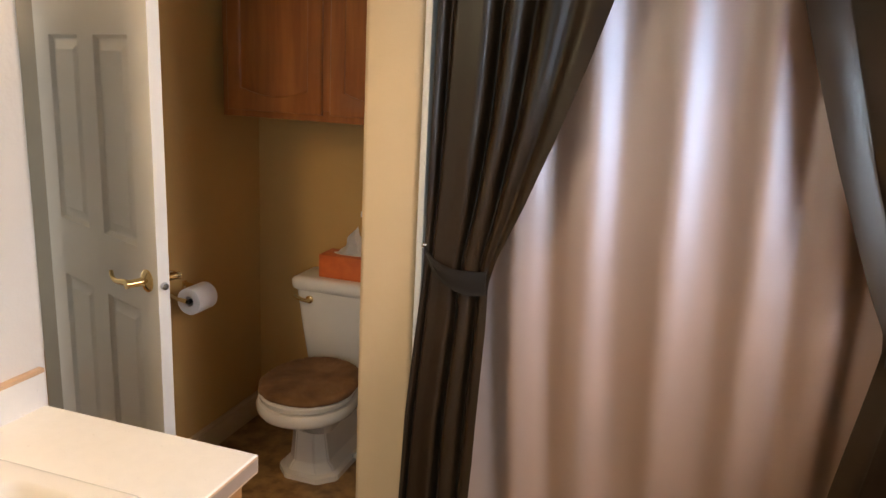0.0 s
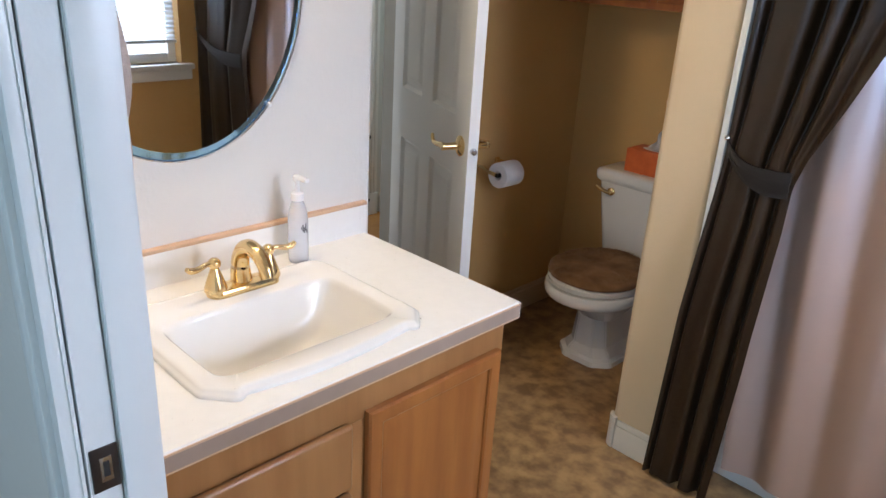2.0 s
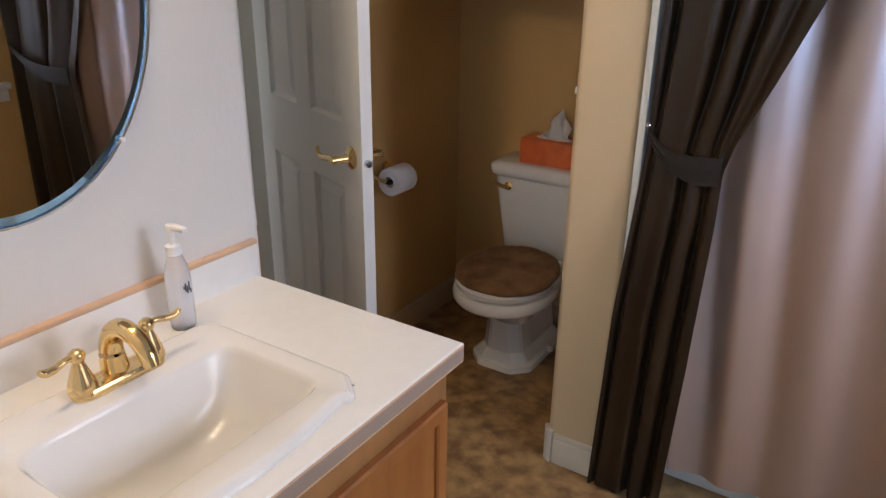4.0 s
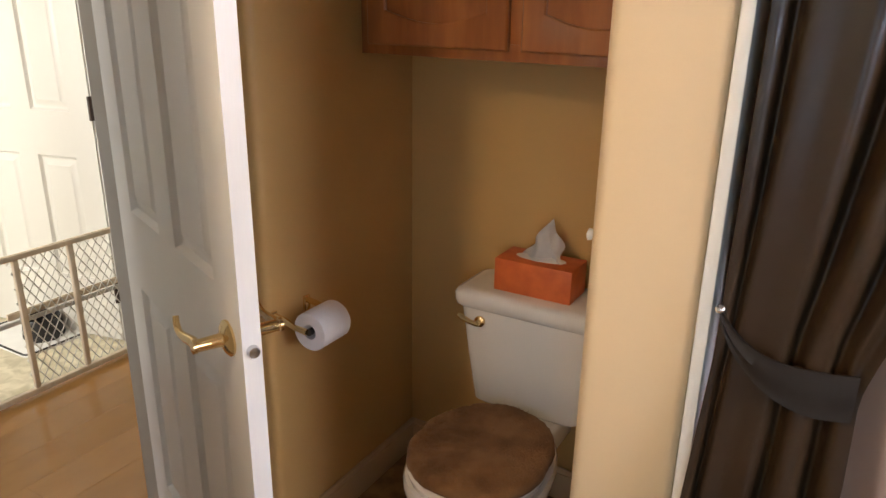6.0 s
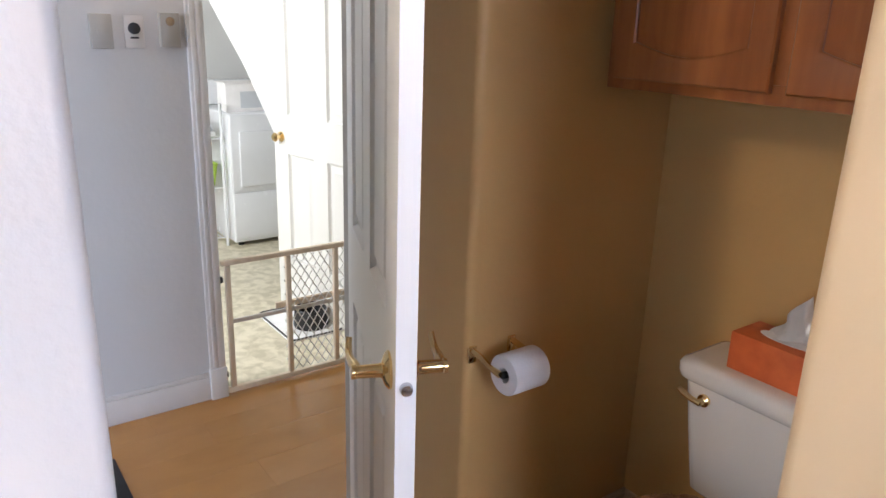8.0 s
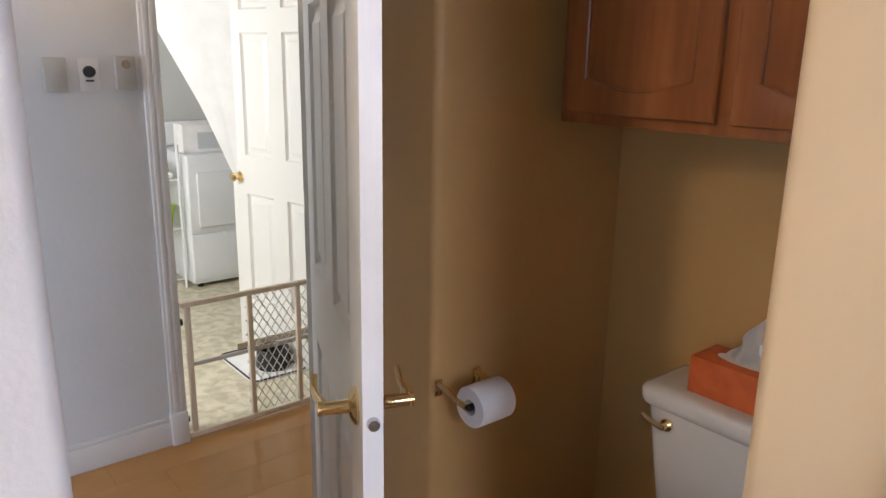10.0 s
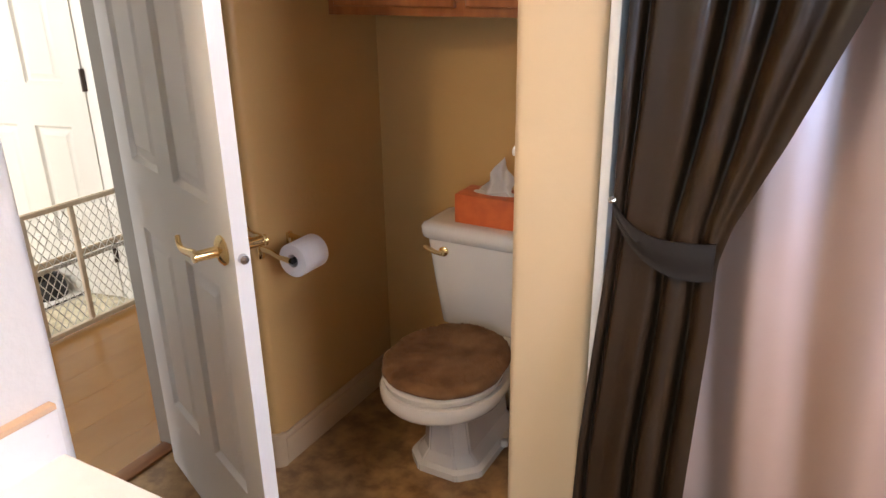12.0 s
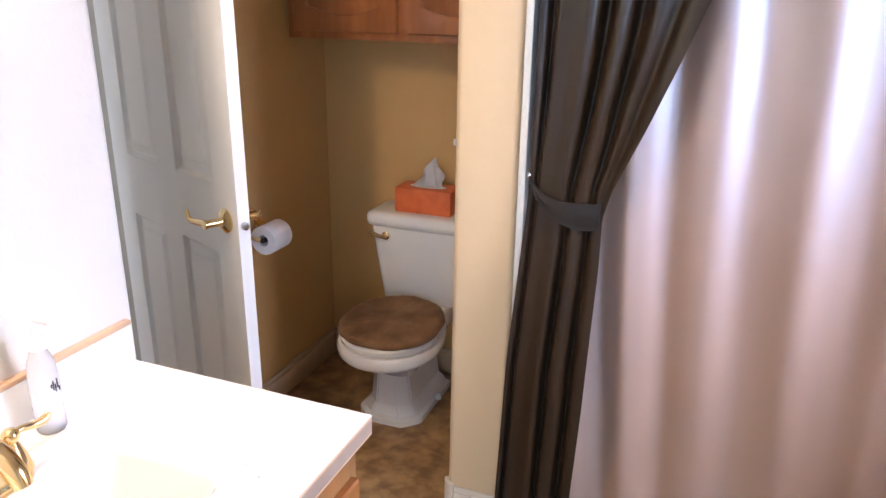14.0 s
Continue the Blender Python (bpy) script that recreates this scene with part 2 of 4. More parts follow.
def smooth_line(pts, radii, fine=5):
    """Points and radii eased through the given ones."""
    pts = [Vector(p) for p in pts]
    outp, outr = [], []
    for i in range(len(pts) - 1):
        p0, p1, p2, p3 = pts[max(i - 1, 0)], pts[i], pts[i + 1], pts[min(i + 2, len(pts) - 1)]
        for k in range(fine):
            f = k / fine
            outp.append(0.5 * (2 * p1 + (p2 - p0) * f + (2 * p0 - 5 * p1 + 4 * p2 - p3) * f * f + (3 * p1 - p0 - 3 * p2 + p3) * f ** 3))
            outr.append(radii[i] + (radii[i + 1] - radii[i]) * f)
    return outp + [pts[-1]], outr + [radii[-1]]


def lathe(bm, profile, m, seg=20):
    rings = []
    for r, h in profile:
        rings.append([m @ Vector((r * math.cos(2 * math.pi * k / seg), r * math.sin(2 * math.pi * k / seg), h)) for k in range(seg)])
    return loft(bm, rings)


def oval(cx, cy, z, rx, ry_front, ry_back, n=32, power=2.0):
    """A ring in plan; the front points to -y."""
    out = []
    for k in range(n):
        a = 2 * math.pi * k / n
        c, s = math.cos(a), math.sin(a)
        c2, s2 = math.copysign(abs(c) ** (2 / power), c), math.copysign(abs(s) ** (2 / power), s)
        out.append(Vector((cx + rx * c2, cy + (ry_back if s > 0 else ry_front) * s2, z)))
    return out


def rect_ring(cx, cy, z, hx, hy, r, n=6):
    out = []
    for q, (sx, sy) in enumerate(((1, 1), (-1, 1), (-1, -1), (1, -1))):
        for k in range(n + 1):
            a = math.pi / 2 * (q + k / n)
            out.append(Vector((cx + sx * (hx - r) + r * math.cos(a), cy + sy * (hy - r) + r * math.sin(a), z)))
    return out


def mesh_of(name, bm, mat, smooth=35):
    me = bpy.data.meshes.new(name)
    bm.normal_update()
    bm.to_mesh(me)
    bm.free()
    me.materials.append(mat)
    if smooth:
        me.shade_smooth()
        me.set_sharp_from_angle(angle=radians(smooth))
    return me


def structure(name, bm, mat, label="", category="", smooth=35):
    return tagged(new(name, mesh_of(name, bm, mat, smooth)), label, category, kind="structure")


def thing(name, base, label, category, group="", turn=0.0):
    ob = new(name)
    ob.matrix_basis = pose(*base, 0, 0, turn)
    ob.empty_display_size = 0.05
    return tagged(ob, label, category, group)


def root_of(ob):
    while ob.parent:
        ob = ob.parent
    return ob


def part(name, bm, mat, parent, label="", smooth=35, local=False):
    """One mesh part under a thing. The bmesh is in world places, or in the thing's own with local."""
    if not local:
        bm.transform(root_of(parent).matrix_basis.inverted())
    ob = new(name, mesh_of(name, bm, mat, smooth))
    ob.parent = parent
    if label:
        ob["label"] = label
    return ob


def single(name, bm, mat, label, category, group="", smooth=35):
    return tagged(new(name, mesh_of(name, bm, mat, smooth)), label, category, group)


# ---- the large structure ----
VX = -1.155      # vanity wall face
NX = -1.578      # niche side wall face
BY = 3.05        # back wall of the niche and tub
RX = 1.20        # window wall face
HX = -3.06       # far wall of the hall
CZ = 2.44

structure("floor_bathroom", boxes((-1.985, RX + 0.15, 0.48, BY + 0.1, -0.03, 0.0)), VINYL, "mottled brown sheet vinyl bathroom floor", "floor")
structure("floor_bedroom", boxes((-1.985, 3.0, -2.6, 0.48, -0.03, 0.0)), VINYL, "mottled brown vinyl floor outside the bathroom door", "floor")
structure("floor_laundry", boxes((-6.0, -3.12, 0.5, 4.6, -0.03, 0.0)), LAUNDRYVINYL, "beige patterned sheet vinyl laundry floor", "floor")
structure("ceiling", boxes((-6.1, 3.1, -2.7, 4.7, CZ, CZ + 0.1)), CEIL, "white textured ceiling", "ceiling")

# vanity wall: a thick block between bathroom and hall, with a rounded end
bm = bmesh.new()
ring = []
for k in range(7):
    a = math.pi / 2 * k / 6
    ring.append((VX - 0.022 + 0.022 * math.cos(a), 1.492 - 0.022 + 0.022 * math.sin(a)))
ring += [(-1.99, 1.492), (-1.99, 0.42), (VX, 0.42)]
loft(bm, [[Vector((x, y, z)) for x, y in ring] for z in (0, CZ)])
structure("wall_vanity", bm, CREAM, "off-white textured wall with a rounded end", "wall")

# wall between bathroom and hall beyond the doorway, niche side wall, with a rounded corner
bm = bmesh.new()
ring = []
for k in range(7):
    a = -math.pi / 2 * k / 6
    ring.append((NX - 0.022 + 0.022 * math.cos(a), 2.375 + 0.022 + 0.022 * math.sin(a)))
ring += [(-1.87, 2.375), (-1.87, 2.305), (-2.045, 2.305), (-2.045, BY), (NX, BY)]
loft(bm, [[Vector((x, y, z)) for x, y in ring] for z in (0, CZ)])
structure("wall_niche_side", bm, TAN, "tan painted wall with a rounded corner", "wall")
structure("wall_doorway_head", boxes((-1.99, -1.87, 1.492, 2.305, 2.06, CZ)), TAN, "tan wall above the hall doorway", "wall")
structure("wall_back", boxes((-1.99, RX + 0.15, BY, BY + 0.12, 0, CZ)), TAN, "tan painted back wall", "wall")

# partition between toilet and tub, rounded at its free end
bm = bmesh.new()
ring = []
for cx, cy, a0 in ((-0.700 + 0.022, 2.197 + 0.022, math.pi), (-0.524 - 0.015, 2.197 + 0.015, 1.5 * math.pi)):
    r = 0.022 if cx < -0.6 else 0.015
    for k in range(7):
        a = a0 + math.pi / 2 * k / 6
        ring.append((cx + r * math.cos(a), cy + r * math.sin(a)))
ring += [(-0.524, BY), (-0.700, BY)]
loft(bm, [[Vector((x, y, z)) for x, y in ring] for z in (0, CZ)])
structure("wall_partition", bm, TANLIT, "tan partition wall end between toilet and tub, paled by light", "wall")

# window wall with its opening
WY0, WY1, WZ0, WZ1 = 1.16, 2.10, 0.93, 1.98
structure("wall_window", boxes((RX, RX + 0.12, 0.42, WY0, 0, CZ), (RX, RX + 0.12, WY1, BY, 0, CZ),
                               (RX, RX + 0.12, WY0, WY1, 0, WZ0), (RX, RX + 0.12, WY0, WY1, WZ1, CZ)), TAN, "tan painted wall around the window", "wall")
# entry wall with the doorway that the walk comes through
EY0, EY1, EX0, EX1 = 0.459, 0.547, -0.42, 0.40
structure("wall_entry", boxes((VX, EX0 - 0.02, EY0, EY1, 0, CZ), (EX1 + 0.02, RX, EY0, EY1, 0, CZ), (EX0 - 0.02, EX1 + 0.02, EY0, EY1, 2.08, CZ)),
          CREAM, "off-white wall round the entry doorway", "wall")
# bedroom shell
structure("wall_bedroom", boxes((-1.99, 0.1, -2.6, -2.5, 0, CZ), (1.7, 3.0, -2.6, -2.5, 0, CZ), (0.1, 1.7, -2.6, -2.5, 0, 0.8), (0.1, 1.7, -2.6, -2.5, 2.2, CZ),
                                (2.9, 3.0, -2.5, 0.425, 0, CZ), (RX, 2.9, 0.459, 0.547, 0, CZ), (-1.99, -1.89, -2.5, 0.42, 0, CZ)), CREAM, "off-white bedroom wall", "wall")
# hall far wall with the laundry doorway
LY0, LY1 = 2.258, 3.045
structure("wall_hall_far", boxes((HX - 0.12, HX, -1.4, LY0 - 0.02, 0, CZ), (HX - 0.12, HX, LY1 + 0.02, 4.6, 0, CZ), (HX - 0.12, HX, LY0 - 0.02, LY1 + 0.02, 2.07, CZ)),
          HALLPAINT, "pale grey painted hall wall", "wall")
# end openings are unseen, added to go with the hall fill lamps
structure("wall_hall_ends", boxes((HX, -2.95, 4.4, 4.5, 0, CZ), (-2.05, -1.99, 4.4, 4.5, 0, CZ), (-2.95, -2.05, 4.4, 4.5, 0, 0.85), (-2.95, -2.05, 4.4, 4.5, 2.15, CZ), (HX, -2.95, -1.4, -1.3, 0, CZ), (-2.05, -1.99, -1.4, -1.3, 0, CZ),
                                  (-2.95, -2.05, -1.4, -1.3, 0, 0.85), (-2.95, -2.05, -1.4, -1.3, 2.15, CZ)), HALLPAINT, "pale hall end wall", "wall")
structure("wall_hall_near", boxes((-2.05, -1.99, BY + 0.0, 4.4, 0, CZ), (-2.05, -1.99, -1.3, 0.42, 0, CZ)), HALLPAINT, "pale hall side wall", "wall")
structure("wall_laundry", boxes((-6.0, -5.85, 0.5, 4.6, 0, CZ), (-5.85, HX - 0.12, 4.45, 4.6, 0, CZ), (-5.85, -4.42, 0.5, 0.62, 0, CZ), (-3.28, HX - 0.12, 0.5, 0.62, 0, CZ),
                                (-4.42, -3.28, 0.5, 0.62, 0, 0.95), (-4.42, -3.28, 0.5, 0.62, 2.25, CZ)), HALLPAINT, "pale grey laundry wall", "wall")


# ---- trim ----
def baseboard(name, x0, x1, y0, y1, h=0.11, label="cream painted baseboard", mat=None):
    """A board with a thinner moulded top; the long way is the wall's."""
    bm = bmesh.new()
    box(bm, x0, x1, y0, y1, 0, h - 0.022, bev=0.002)
    cx, cy = (x0 + x1) / 2, (y0 + y1) / 2
    box(bm, x0 + (0.0 if x1 - x0 > y1 - y0 else 0.002), x1 - (0.0 if x1 - x0 > y1 - y0 else 0.002), y0 + (0.002 if x1 - x0 > y1 - y0 else 0), y1 - (0.002 if x1 - x0 > y1 - y0 else 0), h - 0.0215, h, bev=0.004)
    return structure(name, bm, mat or TRIMCREAM, label, "baseboard")


baseboard("baseboard_niche_side", NX, NX + 0.013, 2.40, BY, 0.118, "tan painted baseboard", TRIMTAN)
baseboard("baseboard_niche_return", -1.86, NX - 0.02, 2.362, 2.375, 0.118, "tan painted baseboard", TRIMTAN)
baseboard("baseboard_niche_back", NX + 0.013, -0.700, BY - 0.013, BY, 0.118, "tan painted baseboard", TRIMTAN)
baseboard("baseboard_partition_side", -0.713, -0.700, 2.225, BY - 0.013)
baseboard("baseboard_partition_end", -0.674, -0.526, 2.184, 2.197, 0.112)
baseboard("baseboard_hall_near_gate", HX, HX + 0.013, -1.3, 2.19, 0.125, "white painted baseboard", WHITE)
baseboard("baseboard_hall_beyond_gate", HX, HX + 0.013, 3.14, 4.4, 0.125, "white painted baseboard", WHITE)
baseboard("baseboard_window_wall", RX - 0.013, RX, 0.56, 2.19)
# rounded corner blocks of the baseboards
for nm, cx, cy, r, a0 in (("baseboard_corner_niche", NX - 0.022, 2.397, 0.036, -math.pi / 2), ("baseboard_corner_partition", -0.678, 2.219, 0.036, math.pi)):
    bm = bmesh.new()
    ring = [(cx + r * math.cos(a0 + math.pi / 2 * k / 6), cy + r * math.sin(a0 + math.pi / 2 * k / 6)) for k in range(7)]
    ring += [(cx + 0.0225 * math.cos(a0 + math.pi / 2 * k / 6), cy + 0.0225 * math.sin(a0 + math.pi / 2 * k / 6)) for k in range(6, -1, -1)]
    loft(bm, [[Vector((x, y, z)) for x, y in ring] for z in (0, 0.124 if "niche" in nm else 0.118)])
    structure(nm, bm, TRIMTAN if "niche" in nm else TRIMCREAM, "rounded painted baseboard corner block", "baseboard")

# white edge strip where the tub surround meets the partition
structure("trim_tub_edge", boxes((-0.5235, -0.503, 2.206, 2.330, 0.0, 2.2), bev=0.004), WHITE, "white trim strip on the partition edge", "trim")


def casing(name, wall_x, side, y0, y1, width=0.085, height=2.06, base_block=True):
    """Door casing on a wall of constant x; side is +1 where it faces +x."""
    a, b = (wall_x, wall_x + 0.018) if side > 0 else (wall_x - 0.018, wall_x)
    rows = []
    for e0, e1 in ((y0 - width, y0), (y1, y1 + width)):
        rows += [(a, b, e0, e1, 0.14 if base_block else 0, height), (a, b + 0.005 if side > 0 else b, e0 + 0.012, e0 + 0.030, 0.14, height), (a, b + 0.005 if side > 0 else b, e1 - 0.03, e1 - 0.012, 0.14, height)]
        if base_block:
            rows.append((a, b + 0.009 if side > 0 else b, e0 - 0.004, e1 + 0.002, 0, 0.14))
    rows.append((a, b, y0 - width, y1 + width, height, height + width))
    return structure(name, boxes(*rows, bev=0.003), WHITE, "white painted door casing", "trim")


casing("trim_laundry_casing", HX, 1, LY0, LY1, 0.064)
structure("trim_laundry_jamb", boxes((HX - 0.12, HX, LY0 - 0.02, LY0, 0, 2.07), (HX - 0.12, HX, LY1, LY1 + 0.02, 0, 2.07), (HX - 0.12, HX, LY0, LY1, 2.05, 2.07)), WHITE, "white door jamb", "trim")
structure("trim_bath_jamb", boxes((-2.047, -1.868, 2.286, 2.303, 0, 2.06), (-1.992, -1.868, 1.4925, 1.508, 0, 2.06), bev=0.002), JAMBSHADE, "door jamb darkened to its shaded tone", "trim")
structure("trim_bath_casing", boxes((-1.87, -1.853, 2.306, 2.36, 0, 2.12), bev=0.003), WHITE, "white door casing beside the hinges", "trim")
# entry jamb, with its stop
structure("trim_entry_jamb", boxes((EX0 - 0.02, EX0, EY0 + 0.0045, 0.4982, 0, 2.08), (EX0 - 0.02, EX0, 0.5008, EY1 + 0.002, 0, 2.08), (EX0 - 0.02, EX0 - 0.006, 0.4982, 0.5008, 0, 2.08), (EX0 - 0.02, EX0 - 0.004, EY0 - 0.002, EY0 + 0.002, 0, 2.08),
                                  (EX1, EX1 + 0.02, EY0 - 0.002, EY1 + 0.002, 0, 2.08), (EX0, EX1, EY0, EY1, 2.06, 2.08)), WHITE, "white painted entry jamb", "trim")
structure("trim_entry_stop", boxes((EX0 + 0.0005, EX0 + 0.009, 0.5015, EY1 + 0.002, 0, 2.06), bev=0.0025), WHITE, "white door stop strip", "trim")
structure("trim_entry_casing", boxes((EX0 - 0.030, EX0 - 0.006, EY0 - 0.017, EY0, 0, 2.12), (EX0 - 0.066, EX0 - 0.031, EY0 - 0.024, EY0, 0, 2.12), (EX0 - 0.09, EX0 - 0.067, EY0 - 0.014, EY0, 0, 2.12), (EX1 + 0.012, EX1 + 0.09, EY0 - 0.018, EY0, 0, 2.12), bev=0.004), WHITE, "white entry door casing", "trim")
structure("trim_threshold", boxes((-2.028, -1.964, 1.509, 2.285, -0.001, 0.010), bev=0.004), WALNUTSTRIP, "red-brown wooden threshold strip", "trim")


# ---- doors ----
def six_panel_door(name, hinge, turn, width, label, lever_side):
    """Hinge at the origin, the leaf along +x, its faces at y = 0 and y = -0.035."""
    t = 0.035
    d = thing(name, hinge, label, "door", turn=turn)
    d["kind"] = "structure"
    h = 2.03
    st, mu = 0.114, 0.106
    pw = (width - 2 * st - mu) / 2
    rails = ((0.0, 0.285), (0.862, 1.058), (1.660, 1.765), (1.925, h))
    for x0, x1 in ((0, st), (width - st, width)):
        part("stile", boxes((x0, x1, -t, 0, 0.008, h)), DOORWHITE, d, local=True)
    for z0, z1 in rails:
        part("rail", boxes((st, width - st, -t, 0, max(z0, 0.008), z1)), DOORWHITE, d, local=True)
    for (a, b), (c, e) in zip(rails, rails[1:]):
        part("mullion", boxes((st + pw, st + pw + mu, -t, 0, b, c)), DOORWHITE, d, local=True)
    for (a, b), (c, e) in zip(rails, rails[1:]):
        for x0 in (st, st + pw + mu):
            x1 = x0 + pw
            cx, cz = (x0 + x1) / 2, (b + c) / 2
            rings = []
            for inset, y in ((0.0, -t), (0.0, -t), (0.003, -t + 0.0045), (0.011, -t + 0.0125), (0.018, -t + 0.0140), (0.023, -t + 0.0130), (0.045, -t + 0.003), (0.048, -t + 0.003), (0.048, -t + 0.003)):
                hx, hz = pw / 2 - inset, (c - b) / 2 - inset
                rings.append([Vector((cx + sx * hx, y, cz + sz * hz)) for sx, sz in ((-1, -1), (1, -1), (1, 1), (-1, 1))])
            back = [[Vector((v.x, -t - v.y, v.z)) for v in r] for r in rings]
            bm = bmesh.new()
            loft(bm, list(reversed(rings[1:-1])) + back[1:-1])
            part("panel", bm, DOORWHITE, d, local=True, smooth=20)
    return d


def lever_set(door, width, z, both=True):
    t = 0.035
    for side, y0 in ((-1, -t), (1, 0.0)):
        m = Matrix.Translation((width - 0.062, y0, z)) @ Matrix.Rotation(radians(90 if side < 0 else -90), 4, "X")
        bm = bmesh.new()
        lathe(bm, ((0.005, 0), (0.034, 0), (0.034, 0.004), (0.026, 0.010), (0.014, 0.014), (0.0125, 0.02), (0.0115, 0.058), (0.013, 0.060), (0.013, 0.066), (0.004, 0.068)), m)
        handle = part("door_handle", bm, BRASS, door, "polished brass rose and spindle", local=True)
        y = y0 + side * 0.058
        xs = width - 0.062
        bm = bmesh.new()
        line = [(xs + 0.008, y, z), (xs - 0.02, y, z + 0.001), (xs - 0.050, y + side * 0.003, z - 0.002), (xs - 0.078, y + side * 0.004, z - 0.003), (xs - 0.095, y + side * 0.003, z + 0.006), (xs - 0.103, y + side * 0.001, z + 0.020)]
        pts, radii = smooth_line(line, [0.0095, 0.0100, 0.0085, 0.0070, 0.0062, 0.0055], 4)
        tube(bm, pts, radii, 12)
        grip = part("lever", bm, BRASS, handle, "curved brass lever", local=True)
    bm = bmesh.new()
    lathe(bm, ((0.011, -0.002), (0.0115, 0.002), (0.010, 0.011), (0.004, 0.012)), Matrix.Translation((width, -t / 2, z - 0.005)) @ Matrix.Rotation(radians(90), 4, "Y"), 16)
    part("latch_bolt", bm, STEEL, door, "round steel latch bolt", local=True)


LATCH, DIRX, DIRY = Vector((-1.201, 1.948, 0)), 0.922, -0.387
DW = 0.762
bath_turn = math.degrees(math.atan2(DIRY, DIRX))
hinge_at = LATCH - DW * Vector((DIRX, DIRY, 0)) + Vector((0.387, 0.922, 0)) * 0.0175
bath_door = six_panel_door("door_bathroom", (hinge_at.x, hinge_at.y, 0), bath_turn, DW, "half-open white six-panel door with brass levers", 1)
lever_set(bath_door, DW, 0.965)
laundry_door = six_panel_door("door_laundry", (-3.168, 3.037, 0), 192.0, 0.76, "wide open cream-white six-panel laundry door", 1)
KN = 0.70
for side, y0 in ((-1, -0.035), (1, 0.0)):
    bm = bmesh.new()
    lathe(bm, ((0.004, 0), (0.026, 0), (0.026, 0.005), (0.010, 0.010), (0.009, 0.024), (0.020, 0.032), (0.023, 0.042), (0.017, 0.050), (0.004, 0.053)),
          Matrix.Translation((KN, y0, 0.945)) @ Matrix.Rotation(radians(90 if side < 0 else -90), 4, "X"))
    part("door_knob", bm, BRASS, laundry_door, "round brass knob", local=True)
for hz in (0.25, 1.08, 1.82):
    bm = bmesh.new()
    tube(bm, [(-0.004, 0.006, hz - 0.05), (-0.004, 0.006, hz + 0.05)], 0.008, 10)
    box(bm, -0.014, -0.001, -0.035, 0.004, hz - 0.05, hz + 0.05)
    part("hinge", bm, DARKSTEEL, laundry_door, "dark bronze hinge", local=True)

# strike plate in the entry jamb
plate = thing("strike_plate", (EX0, 0.487, 0.90), "dark bronze strike plate let into the white jamb", "strike plate")
part("plate", boxes((EX0, EX0 + 0.0025, 0.4665, 0.4985, 0.925, 0.985), bev=0.001), DARKSTEEL, plate)
part("lip", boxes((EX0 + 0.0026, EX0 + 0.004, 0.476, 0.490, 0.938, 0.972), bev=0.0006), STEEL, plate)
part("latch_hole", boxes((EX0 + 0.0041, EX0 + 0.005, 0.4795, 0.4865, 0.946, 0.966)), DARK, plate)


# ---- vanity ----
van = thing("vanity_cabinet", (-0.88, 1.0, 0), "honey oak vanity cabinet with drawers and one door", "cabinet")
part("carcass", boxes((VX + 0.002, -0.6175, 0.547, 0.563, 0.09, 0.772), (VX + 0.002, -0.6175, 1.416, 1.432, 0.09, 0.772), (VX + 0.002, -0.6175, 0.5635, 1.4155, 0.09, 0.106), (VX + 0.002, VX + 0.008, 0.5635, 1.4155, 0.1065, 0.772)), HONEY, van)
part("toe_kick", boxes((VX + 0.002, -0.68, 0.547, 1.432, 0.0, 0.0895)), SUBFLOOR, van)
FX = -0.617
part("face_frame", boxes((FX, FX + 0.016, 0.547, 1.432, 0.684, 0.772), (FX, FX + 0.016, 0.547, 1.432, 0.09, 0.13), (FX, FX + 0.016, 0.547, 0.587, 0.13, 0.684),
                         (FX, FX + 0.016, 0.975, 1.032, 0.13, 0.684), (FX, FX + 0.016, 1.400, 1.432, 0.13, 0.684), (FX, FX + 0.016, 0.587, 0.975, 0.553, 0.582), (FX, FX + 0.016, 0.587, 0.975, 0.322, 0.352), bev=0.0012), HONEY, van)


def raised_door(name, parent, fx, y0, y1, z0, z1, mat, panel_mat, arch=0.0, along="y", face=1, st=0.055):
    """A cabinet door that faces +x (along y) or -y (along x), with frame and raised panel."""
    def put(u, v, w):
        return Vector((fx + w, u, v)) if along == "y" else Vector((u, fx - w, v))
    n = 17

    def outline(inset, curve=arch):
        a, b, c, d = y0 + inset, y1 - inset, z0 + inset, z1 - inset
        low = [(a + (b - a) * k / (n - 1), c + curve * (1 - math.sin(math.pi * k / (n - 1)))) for k in range(n)]
        return low + [(b - (b - a) * k / (n - 1), d) for k in range(n)]
    # frame: one ring with eased edges
    bm = bmesh.new()
    rings = [[put(u, v, w) for u, v in outline(i, c)] for i, w, c in ((st, 0.002, arch), (0.0, 0.001, 0.0), (0.0, 0.0145, 0.0), (0.004, 0.019, 0.0), (st - 0.004, 0.019, arch), (st, 0.016, arch))]
    loft(bm, rings + [rings[0]], cap=False)
    bmesh.ops.remove_doubles(bm, verts=bm.verts[:], dist=0.00005)
    door = part(name, bm, mat, parent)
    bm = bmesh.new()
    loft(bm, [[put(u, v, w) for u, v in outline(st + i)] for i, w in ((0.0, 0.002), (0.0, 0.010), (0.006, 0.010), (0.03, 0.016))])
    part("panel", bm, panel_mat, door, smooth=20)
    return door


